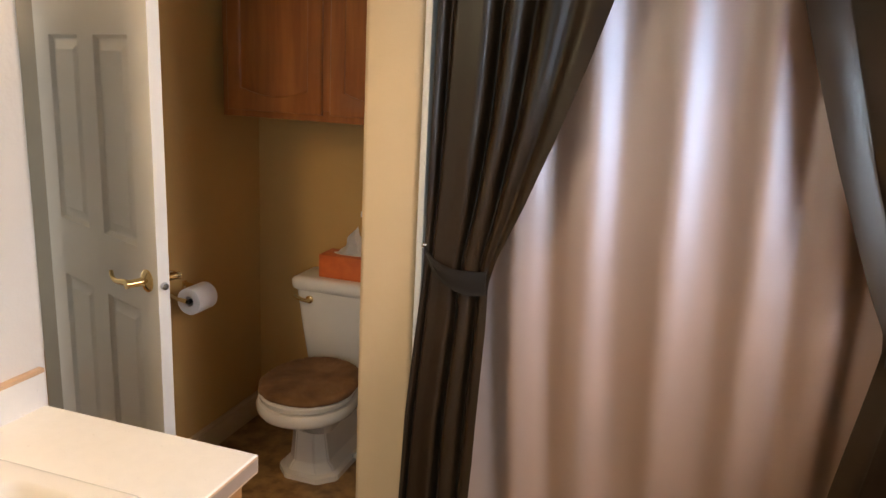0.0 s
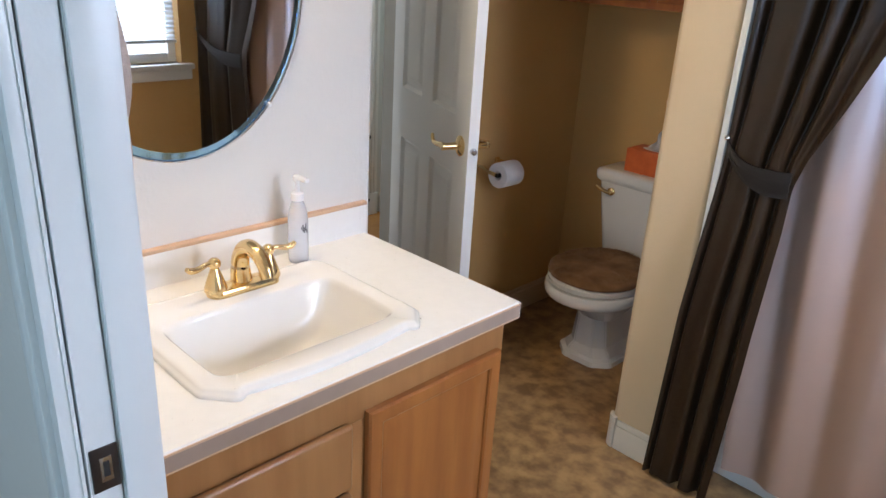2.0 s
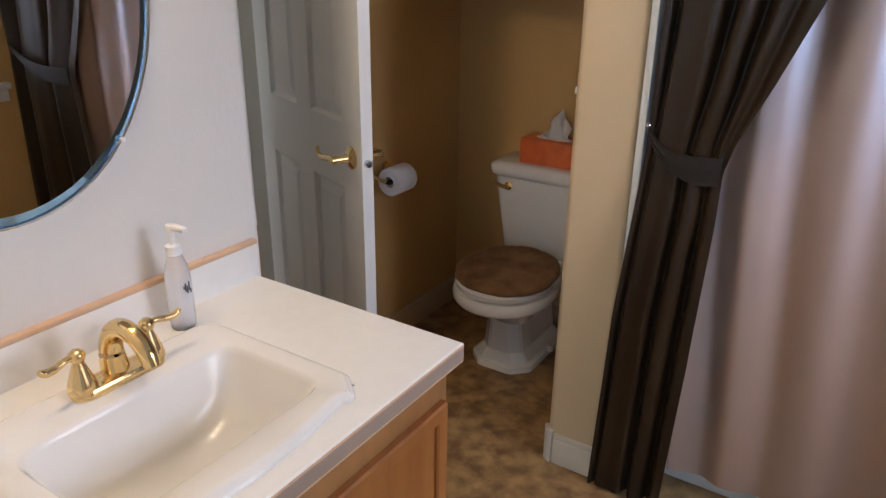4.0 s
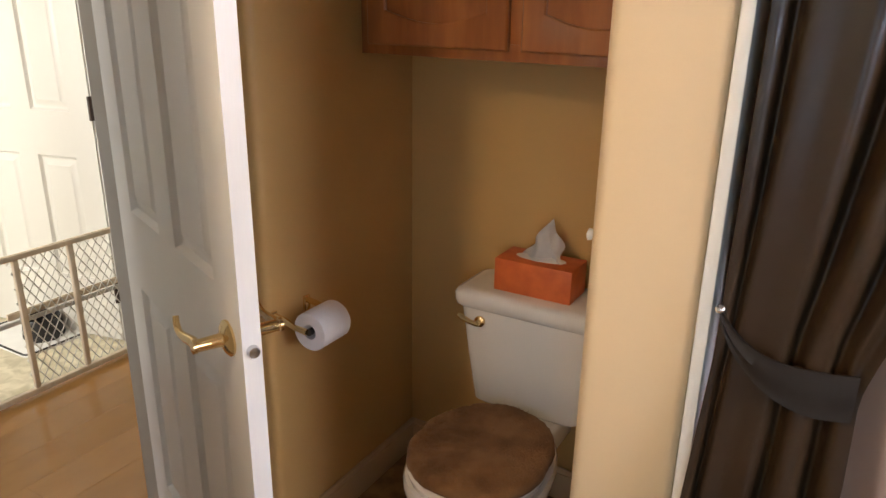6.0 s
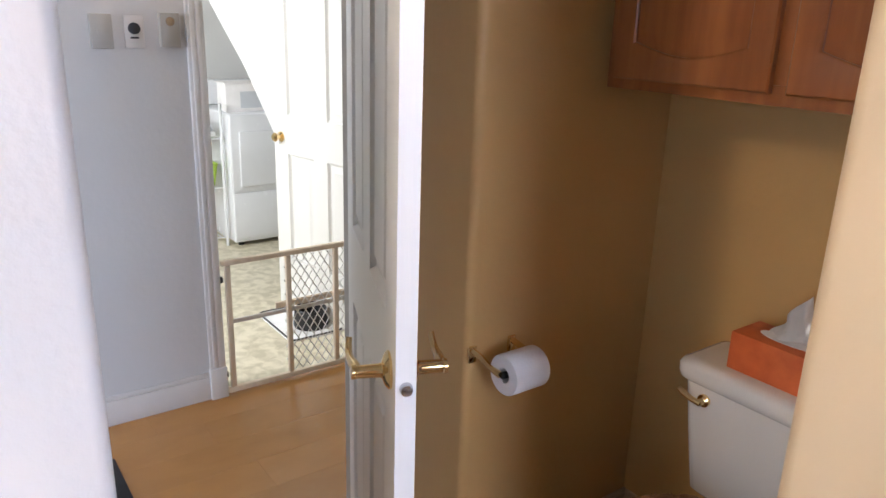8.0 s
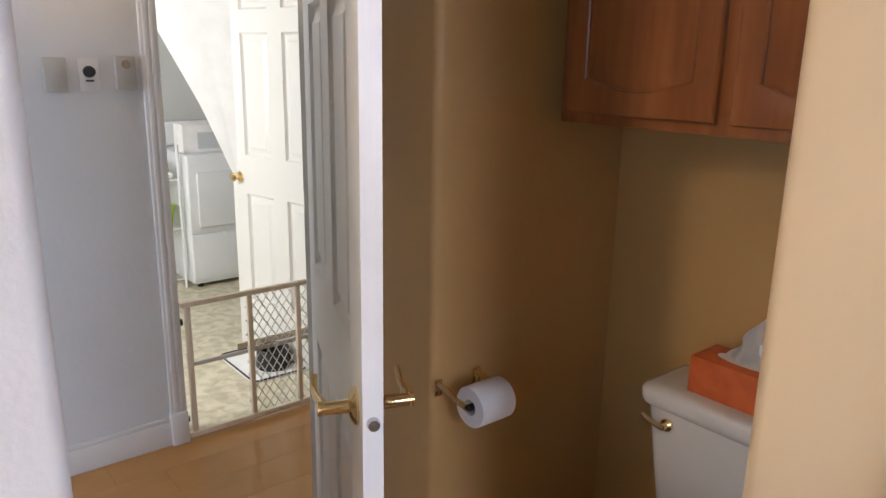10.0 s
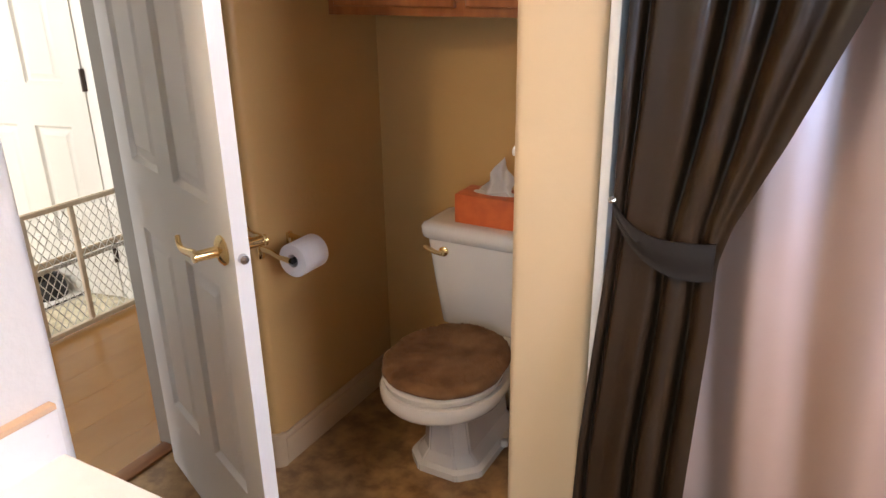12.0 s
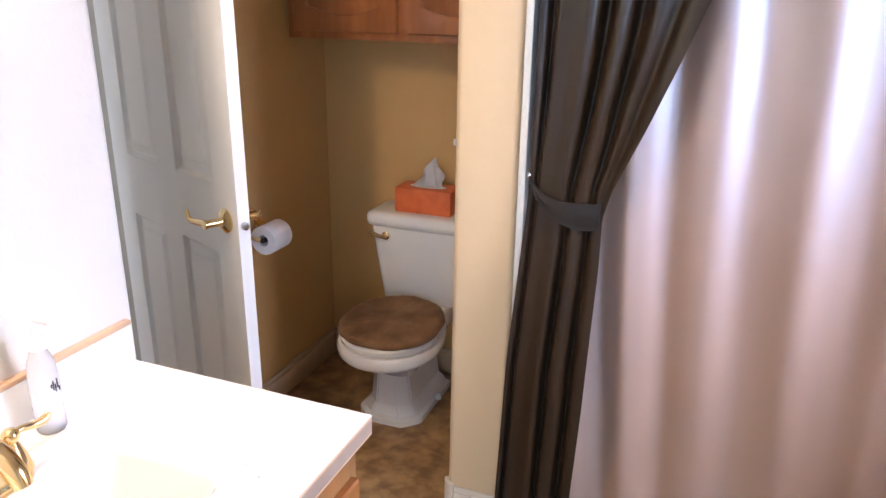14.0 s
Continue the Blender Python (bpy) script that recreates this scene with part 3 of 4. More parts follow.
raised_door("door", van, FX + 0.016, 1.022, 1.412, 0.115, 0.702, DOORPANEL, DOORPANEL, st=0.036)
for z0, z1 in ((0.545, 0.697), (0.332, 0.533), (0.115, 0.320)):
    part("drawer_front", boxes((FX + 0.017, FX + 0.036, 0.565, 0.982, z0, z1), bev=0.009, seg=3), HONEY, van)

# countertop with a hole for the basin
top = thing("countertop", (-0.88, 1.0, 0.773), "white laminate countertop with a peach edge and backsplash", "countertop")
CX0, CX1, CY0, CY1, CT = VX + 0.016, -0.580, 0.547, 1.460, 0.813
HO = (-1.035, -0.66, 0.745, 1.225)
bm = bmesh.new()
outer = [Vector((CX0, CY0, 0)), Vector((CX1, CY0, 0)), Vector((CX1, CY1, 0)), Vector((CX0, CY1, 0))]
inner = [Vector((HO[0], HO[2], 0)), Vector((HO[1], HO[2], 0)), Vector((HO[1], HO[3], 0)), Vector((HO[0], HO[3], 0))]
up = Vector((0, 0, 1))
e = 0.003
rings = [[p + up * 0.773 for p in inner], [p + up * 0.773 for p in outer], [p + up * (CT - e) for p in outer],
         [Vector((min(max(p.x, CX0), CX1 - e), min(p.y, CY1 - e), CT)) for p in outer], [p + up * CT for p in inner]]
loft(bm, rings + [rings[0]], cap=False)
bmesh.ops.remove_doubles(bm, verts=bm.verts[:], dist=0.0001)
part("worktop", bm, LAMINATE, top, smooth=0)
part("front_edge", boxes((CX1 + 0.0002, CX1 + 0.0016, CY0, CY1 - 0.003, 0.7735, CT - 0.0032)), EDGESHADE, top, "front edge in a shaded tan")
part("edge_band", boxes((CX1, CX1 + 0.002, CY0, CY1 - 0.004, 0.7735, 0.777), (CX1, CX1 + 0.002, CY0, CY1 - 0.004, CT - 0.007, CT - 0.003)), EDGEBAND, top, "peach edge line")
part("backsplash", boxes((VX, CX0, CY0, CY1 + 0.002, 0.79, 0.893), bev=0.001), LAMINATE, top)
part("backsplash_cap", boxes((VX, CX0 + 0.002, CY0, CY1 + 0.002, 0.8935, 0.904), bev=0.002), EDGEBAND, top, "peach top strip")

# basin
sink = thing("basin", (-0.85, 0.98, CT), "white porcelain drop-in basin with a scalloped front rim", "sink")


BCX, BCY = -0.818, 0.980


def rim_plan():
    """Half of the rim in plan, back to front: rounded back, cut front corner, a small notch, then a bowed front."""
    half = [(-1.052, 0.0), (-1.052, 0.20)]
    half += [(-1.002 - 0.05 * math.cos(math.pi / 2 * k / 8), 0.207 + 0.05 * math.sin(math.pi / 2 * k / 8)) for k in range(9)]
    half += [(-0.690, 0.257), (-0.680, 0.254), (-0.634, 0.214), (-0.630, 0.206), (-0.632, 0.196), (-0.640, 0.188)]
    half += [(-0.640 + 0.019 * math.sin(math.pi / 2 * k / 10), 0.188 * (1 - k / 10)) for k in range(1, 11)]
    loop = half + [(x, -y) for x, y in reversed(half[1:-1])]
    return [Vector((x, BCY + y, 0)) for x, y in loop]


def resample(loop, step=0.006):
    """Even points along a closed loop."""
    out, left = [], 0.0
    for p, q in zip(loop, loop[1:] + loop[:1]):
        length = (q - p).length
        at = left
        while at < length:
            out.append(p.lerp(q, at / length))
            at += step
        left = at - length
    return out


base_ring = resample(rim_plan())


def rim_outline(grow, z):
    n = len(base_ring)
    out = []
    for i, p in enumerate(base_ring):
        d = (base_ring[(i + 2) % n] - base_ring[i - 2]).normalized()
        side = Vector((d.y, -d.x, 0))
        if side.dot(p - Vector((BCX, BCY, 0))) < 0:
            side = -side
        out.append(p + side * grow + Vector((0, 0, z)))
    return out


def bowl_ring(hx, hy, sharp, z, shift=0.0):
    """A squared oval with as many points as the rim, met by angle."""
    out = []
    for p in base_ring:
        ux, uy = (p.x - BCX) / 0.21, (p.y - BCY) / 0.26
        q = (abs(ux) ** sharp + abs(uy) ** sharp) ** (1 / sharp)
        out.append(Vector((BCX + shift + hx * ux / q, BCY + hy * uy / q, z)))
    return out


bm = bmesh.new()
loft(bm, [rim_outline(0.0, CT - 0.002), rim_outline(0.0, CT + 0.005), rim_outline(-0.003, CT + 0.008), rim_outline(-0.006, CT + 0.0085), rim_outline(-0.009, CT + 0.013), rim_outline(-0.014, CT + 0.0155), rim_outline(-0.020, CT + 0.0155),
          bowl_ring(0.128, 0.212, 9, CT + 0.013), bowl_ring(0.124, 0.207, 9, CT + 0.010), bowl_ring(0.120, 0.202, 8, CT + 0.0), bowl_ring(0.108, 0.180, 7, CT - 0.055), bowl_ring(0.094, 0.150, 5, CT - 0.098), bowl_ring(0.072, 0.108, 3.5, CT - 0.118),
          bowl_ring(0.04, 0.05, 2.4, CT - 0.127), bowl_ring(0.02, 0.021, 2, CT - 0.130)], cap=False)
part("bowl", bm, PORCELAIN, sink, smooth=50)
bm = bmesh.new()
lathe(bm, ((0.004, 0), (0.022, 0), (0.024, 0.003), (0.017, 0.005), (0.015, 0.003), (0.003, 0.004)), Matrix.Translation((BCX, BCY, CT - 0.131)))
part("drain", bm, BRASS, sink, "brass drain")

# faucet
fa = thing("faucet", (-0.995, 0.985, CT + 0.019), "polished brass two-handle faucet on the basin deck", "faucet")
fz = CT + 0.0145
bm = bmesh.new()
loft(bm, [rect_ring(-0.998, 0.998, fz + h, 0.027 - i, 0.086 - i, 0.026 - i * 0.9) for h, i in ((0, 0.0), (0.010, 0.0), (0.016, 0.004), (0.018, 0.012))])
part("base_plate", bm, BRASS, fa)
bm = bmesh.new()
pts = [(-1.006, 0.998, fz + 0.012), (-1.008, 0.998, fz + 0.055), (-0.995, 0.998, fz + 0.088), (-0.968, 0.998, fz + 0.106), (-0.935, 0.998, fz + 0.103), (-0.908, 0.998, fz + 0.083), (-0.895, 0.998, fz + 0.058)]
pts, radii = smooth_line(pts, [0.025, 0.0205, 0.0185, 0.0175, 0.0165, 0.0155, 0.0135])
tube(bm, pts, radii, 18)
part("spout", bm, BRASS, fa)
for yy, sg in ((0.932, -1), (1.064, 1)):
    bm = bmesh.new()
    lathe(bm, ((0.025, 0.012), (0.0245, 0.018), (0.021, 0.030), (0.0155, 0.046), (0.0105, 0.060), (0.009, 0.064), (0.0125, 0.069), (0.0140, 0.075), (0.0125, 0.081), (0.007, 0.086), (0.002, 0.087)), Matrix.Translation((-0.998, yy, fz)))
    hnd = part("handle", bm, BRASS, fa)
    bm = bmesh.new()
    pts, radii = smooth_line([(-0.998, yy, fz + 0.074), (-0.996, yy + sg * 0.018, fz + 0.077), (-0.994, yy + sg * 0.040, fz + 0.072), (-0.992, yy + sg * 0.056, fz + 0.073), (-0.991, yy + sg * 0.066, fz + 0.080)], [0.006, 0.0055, 0.0065, 0.0075, 0.0045])
    tube(bm, pts, radii, 12)
    part("lever", bm, BRASS, hnd)

# soap pump
soap = thing("soap_dispenser", (-1.082, 1.200, CT), "clear plastic pump bottle of hand soap", "soap dispenser")
bm = bmesh.new()
sm = Matrix.Translation((-1.082, 1.200, CT))
lathe(bm, ((0.006, 0.0), (0.022, 0.0), (0.025, 0.006), (0.025, 0.105), (0.022, 0.132), (0.013, 0.156), (0.013, 0.164)), sm, 24)
part("bottle", bm, CLEAR, soap)
bm = bmesh.new()
lathe(bm, ((0.004, 0.158), (0.0155, 0.158), (0.0155, 0.176), (0.006, 0.178), (0.005, 0.205), (0.010, 0.206), (0.010, 0.218), (0.003, 0.220)), sm, 18)
box(bm, -1.090, -1.040, 1.193, 1.207, CT + 0.210, CT + 0.220, bev=0.003)
part("pump", bm, PAPER, soap, "white pump head")
bm = bmesh.new()
for dx, z0, z1 in ((-0.007, 0.090, 0.097), (-0.003, 0.084, 0.102), (0.001, 0.080, 0.095), (0.005, 0.086, 0.104), (0.008, 0.080, 0.088)):
    box(bm, -1.082 + 0.0250, -1.082 + 0.0262, 1.200 + dx - 0.0011, 1.200 + dx + 0.0011, CT + z0, CT + z1)
part("label_marks", bm, DARK, soap, "dark printed marks")

# oval mirror with a bevelled edge
MY, MZ, MA, MB = 0.96, 1.48, 0.312, 0.395
mir = thing("oval_mirror", (VX, MY, MZ - MB), "oval frameless wall mirror above the vanity", "mirror")
def mring(a, b, x, n=72):
    return [Vector((x, MY + a * math.cos(2 * math.pi * k / n), MZ + b * math.sin(2 * math.pi * k / n))) for k in range(n)]
bm = bmesh.new()
loft(bm, [mring(MA - 0.020, MB - 0.020, VX + 0.0005), mring(MA - 0.022, MB - 0.022, VX + 0.008)])
part("glass", bm, MIRROR, mir, smooth=0)
bm = bmesh.new()
loft(bm, [mring(MA - 0.0222, MB - 0.0222, VX + 0.0082), mring(MA - 0.002, MB - 0.002, VX + 0.0012)], cap=False)
part("bevel", bm, BEVEL, mir, "bevelled glass rim with a blue reflection tint", smooth=60)
bm = bmesh.new()
loft(bm, [mring(MA - 0.002, MB - 0.002, VX + 0.0062), mring(MA, MB, VX + 0.0055), mring(MA, MB, VX + 0.0003)], cap=False)
part("edge", bm, CHROME, mir, "ground glass edge", smooth=60)
for a in (-47, 47, 133):
    yy, zz = MY + MA * math.cos(radians(a)), MZ + MB * math.sin(radians(a))
    part("clip", boxes((VX, VX + 0.010, yy - 0.005, yy + 0.005, zz - 0.005, zz + 0.005), bev=0.003), PAPER, mir, "small white clip")

# lamp above the mirror
vl = thing("vanity_light", (VX, 0.96, 2.1), "brass three-lamp vanity light above the mirror", "wall lamp")
part("back_plate", boxes((VX, VX + 0.02, 0.66, 1.26, 2.13, 2.20), bev=0.004), BRASS, vl)
for yy in (0.76, 0.96, 1.16):
    bm = bmesh.new()
    tube(bm, [(VX + 0.018, yy, 2.165), (-1.07, yy, 2.175), (-1.045, yy, 2.165), (-1.045, yy, 2.15)], 0.009, 10)
    arm = part("arm", bm, BRASS, vl)
    bm = bmesh.new()
    loft(bm, [[Vector((-1.045 + r * math.cos(2 * math.pi * k / 24), yy + r * math.sin(2 * math.pi * k / 24), z)) for k in range(24)] for r, z in
              ((0.012, 2.156), (0.034, 2.150), (0.050, 2.12), (0.063, 2.068), (0.059, 2.068), (0.045, 2.118), (0.012, 2.146))], cap=False)
    part("shade", bm, GLOW, arm, "frosted glass bell shade")

# towel on its ring, on the entry wall
ring_at = (-0.585, EY1, 1.50)
towel = thing("hand_towel", (-0.585, 0.585, 1.275), "taupe hand towel hung through a wall ring", "towel")
bm = bmesh.new()
rings = []
for k in range(13):
    f = k / 12
    z = 1.478 - 0.205 * f
    w, th = 0.030 + 0.022 * min(1, f * 1.5), 0.013 + 0.012 * math.sin(math.pi * min(1, f * 1.3))
    rings.append([Vector((-0.580 + w * math.cos(a) + 0.004 * math.sin(9 * f + 3 * a), 0.59 + th * math.sin(a) + 0.005 * math.sin(5 * a + 2), z)) for a in [2 * math.pi * j / 24 for j in range(24)]])
loft(bm, rings)
part("cloth", bm, TOWEL, towel, smooth=80)
tr = thing("towel_ring", (-0.585, EY1, 1.50), "dark metal towel ring on the wall", "towel ring")
bm = bmesh.new()
tube(bm, [(-0.585 + 0.06 * math.cos(a), 0.592, 1.51 + 0.06 * math.sin(a)) for a in [2 * math.pi * k / 24 for k in range(25)]], 0.005, 8)
part("ring", bm, DARKSTEEL, tr)
bm = bmesh.new()
lathe(bm, ((0.004, 0), (0.024, 0), (0.024, 0.006), (0.009, 0.012), (0.008, 0.05), (0.003, 0.052)), Matrix.Translation((-0.585, EY1, 1.575)) @ Matrix.Rotation(radians(-90), 4, "X"))
part("mount", bm, DARKSTEEL, tr)


# ---- toilet ----
TX = -1.072
toilet = thing("toilet", (TX, 2.7, 0), "white two-piece toilet with faceted pedestal and round bowl", "toilet")
bm = bmesh.new()
def foot(z, hw, yf, yb, cut):
    return [Vector((TX - 0.030 + sx * (hw if not c else hw - cut), y, z)) for sx, y, c in
            ((-1, yf + cut, 0), (-1, yf, 1), (1, yf, 1), (1, yf + cut, 0), (1, yb, 0), (-1, yb, 0))]
loft(bm, [foot(0, 0.130, 2.572, 2.95, 0.060), foot(0.024, 0.130, 2.572, 2.95, 0.060), foot(0.032, 0.112, 2.588, 2.945, 0.052), foot(0.05, 0.104, 2.592, 2.94, 0.05),
          foot(0.070, 0.086, 2.602, 2.93, 0.042), foot(0.19, 0.072, 2.604, 2.93, 0.036), foot(0.27, 0.086, 2.575, 2.93, 0.042), foot(0.318, 0.098, 2.545, 2.93, 0.046)])
bmesh.ops.bevel(bm, geom=[e for e in bm.edges if abs(e.verts[0].co.z - e.verts[1].co.z) > 0.003], offset=0.006, segments=2, affect="EDGES")
part("pedestal", bm, PORCELAIN, toilet, smooth=25)
bm = bmesh.new()
BC = 2.575
loft(bm, [oval(TX, BC + 0.05, 0.215, 0.075, 0.05, 0.28), oval(TX, BC + 0.03, 0.27, 0.095, 0.09, 0.29), oval(TX, BC + 0.01, 0.305, 0.128, 0.135, 0.30), oval(TX, BC, 0.322, 0.166, 0.178, 0.31), oval(TX, BC, 0.332, 0.181, 0.197, 0.31),
          oval(TX, BC, 0.345, 0.188, 0.204, 0.31), oval(TX, BC, 0.368, 0.189, 0.205, 0.31), oval(TX, BC, 0.380, 0.184, 0.199, 0.305), oval(TX, BC, 0.383, 0.12, 0.13, 0.25)])
part("bowl", bm, PORCELAIN, toilet, smooth=50)
part("deck", boxes((TX - 0.115, TX + 0.115, 2.80, 2.985, 0.30, 0.395), bev=0.02, seg=3), PORCELAIN, toilet)
bm = bmesh.new()
loft(bm, [oval(TX, BC, 0.386, 0.176, 0.190, 0.215), oval(TX, BC, 0.404, 0.180, 0.194, 0.22), oval(TX, BC, 0.410, 0.174, 0.188, 0.214)])
part("seat", bm, PORCELAIN, toilet, smooth=50)
bm = bmesh.new()
loft(bm, [rect_ring(TX, 2.935, z, hx, hy, 0.03) for z, hx, hy in ((0.396, 0.150, 0.078), (0.402, 0.166, 0.082), (0.55, 0.190, 0.088), (0.698, 0.210, 0.094), (0.700, 0.21, 0.094))])
part("tank", bm, PORCELAIN, toilet, smooth=50)
bm = bmesh.new()
loft(bm, [rect_ring(TX, 2.933, z, hx, hy, 0.028) for z, hx, hy in ((0.701, 0.214, 0.098), (0.708, 0.222, 0.105), (0.722, 0.226, 0.108), (0.742, 0.226, 0.108), (0.752, 0.220, 0.102), (0.757, 0.205, 0.09))])
part("tank_lid", bm, PORCELAIN, toilet, smooth=40)
bm = bmesh.new()
ly = 2.838
lathe(bm, ((0.003, 0), (0.013, 0), (0.013, 0.006), (0.007, 0.010), (0.006, 0.02), (0.002, 0.021)), Matrix.Translation((TX - 0.140, ly + 0.004, 0.664)) @ Matrix.Rotation(radians(90), 4, "X") @ Matrix.Scale(1.25, 4), 16)
tube(bm, [(TX - 0.136, ly - 0.020, 0.663), (TX - 0.160, ly - 0.024, 0.668), (TX - 0.182, ly - 0.025, 0.675), (TX - 0.198, ly - 0.025, 0.682)], [0.0075, 0.0075, 0.0085, 0.0065], 10)
part("flush_lever", bm, BRASS, toilet, "brass flush lever")
for sx in (-1, 1):
    bm = bmesh.new()
    lathe(bm, ((0.014, 0.02), (0.014, 0.03), (0.010, 0.04), (0.003, 0.043)), Matrix.Translation((TX + sx * 0.108, 2.79, 0.006)), 14)
    part("bolt_cap", bm, PORCELAIN, toilet)

# plush lid with its cover: a soft pad, ruffled all over
cover = thing("toilet_lid_cover", (TX, 2.6, 0.41), "brown plush fabric cover over the toilet lid", "lid cover")
bm = bmesh.new()
n = 120
prof = ((0.411, 0.985), (0.413, 1.03), (0.420, 1.045), (0.430, 1.035), (0.438, 0.99), (0.442, 0.93), (0.444, 0.84), (0.446, 0.74), (0.447, 0.64), (0.448, 0.54), (0.448, 0.44), (0.448, 0.34), (0.448, 0.24), (0.448, 0.14), (0.448, 0.05))
rings = []
for z, s in prof:
    ring = oval(TX, BC + 0.012, z, 0.176 * s, 0.190 * s, 0.225 * s, n, 2.15)
    out = []
    for p in ring:
        w = noise.noise(p * 55) * 0.0035 + noise.noise(p * 16) * 0.004
        d = Vector((p.x - TX, p.y - BC, 0)).normalized()
        out.append(p + d * w * (1 if s > 0.9 else 0.3) + Vector((0, 0, w if z > 0.42 else 0)))
    rings.append(out)
loft(bm, rings)
part("plush", bm, PLUSH, cover, smooth=80)
rng = random.Random(4)
bm = bmesh.new()
for k in range(5200):
    r, a = math.sqrt(rng.random()), rng.random() * 2 * math.pi
    x, y = TX + 0.178 * r * math.cos(a), BC + 0.012 + (0.225 if math.sin(a) > 0 else 0.19) * r * math.sin(a)
    z = 0.446 if r < 0.93 else 0.446 - (r - 0.93) * 0.45
    lean = Vector((rng.uniform(-1, 1), rng.uniform(-1, 1), 0)) * 0.006 + Vector((math.cos(a), math.sin(a), 0)) * (0.006 if r > 0.9 else 0)
    w = Vector((rng.uniform(-1, 1), rng.uniform(-1, 1), 0)).normalized() * 0.0022
    p = Vector((x, y, z))
    vs = [bm.verts.new(p - w), bm.verts.new(p + w), bm.verts.new(p + lean + Vector((0, 0, rng.uniform(0.0015, 0.0042))))]
    bm.faces.new(vs)
bm.transform(cover.matrix_basis.inverted())
pile = part("fur", bm, PLUSH, cover, smooth=0, local=True)
pile["kind"] = "stuff"

# tissue box on the tank
tb = thing("tissue_box", (-1.075, 2.93, 0.757), "orange cardboard tissue box on the toilet tank", "tissue box")
TB = (-1.190, -0.960, 2.875, 2.995, 0.757, 0.853)
part("carton", boxes(TB, bev=0.003), ORANGE, tb)
bm = bmesh.new()
loft(bm, [[Vector((-1.075 + 0.075 * math.cos(a), 2.935 + 0.028 * math.sin(a), z)) for a in [2 * math.pi * k / 24 for k in range(24)]] for z in (0.8535, 0.8545)])
part("opening", bm, PAPER, tb, "white film in the slot")
bm = bmesh.new()
rows = 9
grid = []
for i in range(rows):
    f = i / (rows - 1)
    row = []
    for j in range(13):
        g = j / 12 - 0.5
        w = 0.125 * (1 - 0.42 * f)
        row.append(bm.verts.new((-1.072 + g * w + 0.014 * f + 0.006 * math.sin(7 * f + 5 * g), 2.935 + 0.018 * math.sin(g * 11 + f * 2) * (1 - 0.3 * f) + 0.012 * f, 0.853 + 0.115 * f - 0.06 * f * abs(g) * 2)))
    grid.append(row)
for a, b in zip(grid, grid[1:]):
    for j in range(12):
        bm.faces.new((a[j], a[j + 1], b[j + 1], b[j]))
bmesh.ops.solidify(bm, geom=bm.faces[:], thickness=0.0012)
part("tissue", bm, PAPER, tb, "white tissue pulled up", smooth=60)

# paper holder on the niche wall
PZ, PY0, PY1, PX = 0.757, 2.388, 2.516, NX + 0.108
ho = thing("paper_holder", (NX, 2.455, PZ), "polished brass toilet paper holder on the wall", "paper holder")
for yy in (PY0, PY1):
    bm = bmesh.new()
    box(bm, NX, NX + 0.007, yy - 0.012, yy + 0.012, PZ - 0.022, PZ + 0.022, bev=0.003)
    sg = 1 if yy < 2.45 else -1
    tube(bm, [(NX + 0.005, yy, PZ + 0.010), (NX + 0.04, yy, PZ + 0.006), (NX + 0.072, yy, PZ - 0.006), (PX, yy + sg * 0.004, PZ - 0.012)], [0.0085, 0.008, 0.007, 0.009], 10)
    part("post", bm, BRASS, ho)
roll = thing("toilet_paper_roll", (PX, 2.455, PZ - 0.07), "white toilet paper roll on its holder", "toilet paper")
bm = bmesh.new()
rm = Matrix.Translation((PX, 2.402, PZ - 0.016)) @ Matrix.Rotation(radians(-90), 4, "X")
loft(bm, [[rm @ Vector((r * math.cos(2 * math.pi * k / 32), r * math.sin(2 * math.pi * k / 32), h)) for k in range(32)] for r, h in
          ((0.020, 0.0), (0.049, 0.0), (0.051, 0.003), (0.051, 0.103), (0.049, 0.106), (0.020, 0.106), (0.020, 0.0))], cap=False)
part("paper", bm, PAPER, roll, smooth=50)
bm = bmesh.new()
lathe(bm, ((0.002, -0.004), (0.009, -0.004), (0.009, 0.110), (0.002, 0.110)), rm, 16)
part("spindle", bm, DARK, roll, "dark roller")

# cabinet over the toilet
cab = thing("wall_cabinet", (-1.12, BY, 1.405), "red-brown stained wooden wall cabinet with raised doors", "cabinet")
QX0, QX1, QY = -1.546, -0.704, 2.752
part("box", boxes((QX0, QX1, QY + 0.018, BY - 0.001, 1.405, 2.16), bev=0.001), MAPLE, cab)
part("face_frame", boxes((QX0, QX0 + 0.04, QY, QY + 0.0175, 1.40, 2.16), (QX1 - 0.04, QX1, QY, QY + 0.0175, 1.40, 2.16), (QX0 + 0.04, QX1 - 0.04, QY, QY + 0.0175, 1.40, 1.44),
                         (QX0 + 0.04, QX1 - 0.04, QY, QY + 0.0175, 2.12, 2.16), (-1.118, -1.085, QY, QY + 0.0175, 1.44, 2.12), bev=0.001), MAPLE, cab)
for a, b in ((QX0 + 0.03, -1.114), (-1.078, QX1 - 0.012)):
    raised_door("door", cab, QY, a, b, 1.424, 2.14, MAPLE, MAPLE, arch=0.028, along="x", st=0.058)


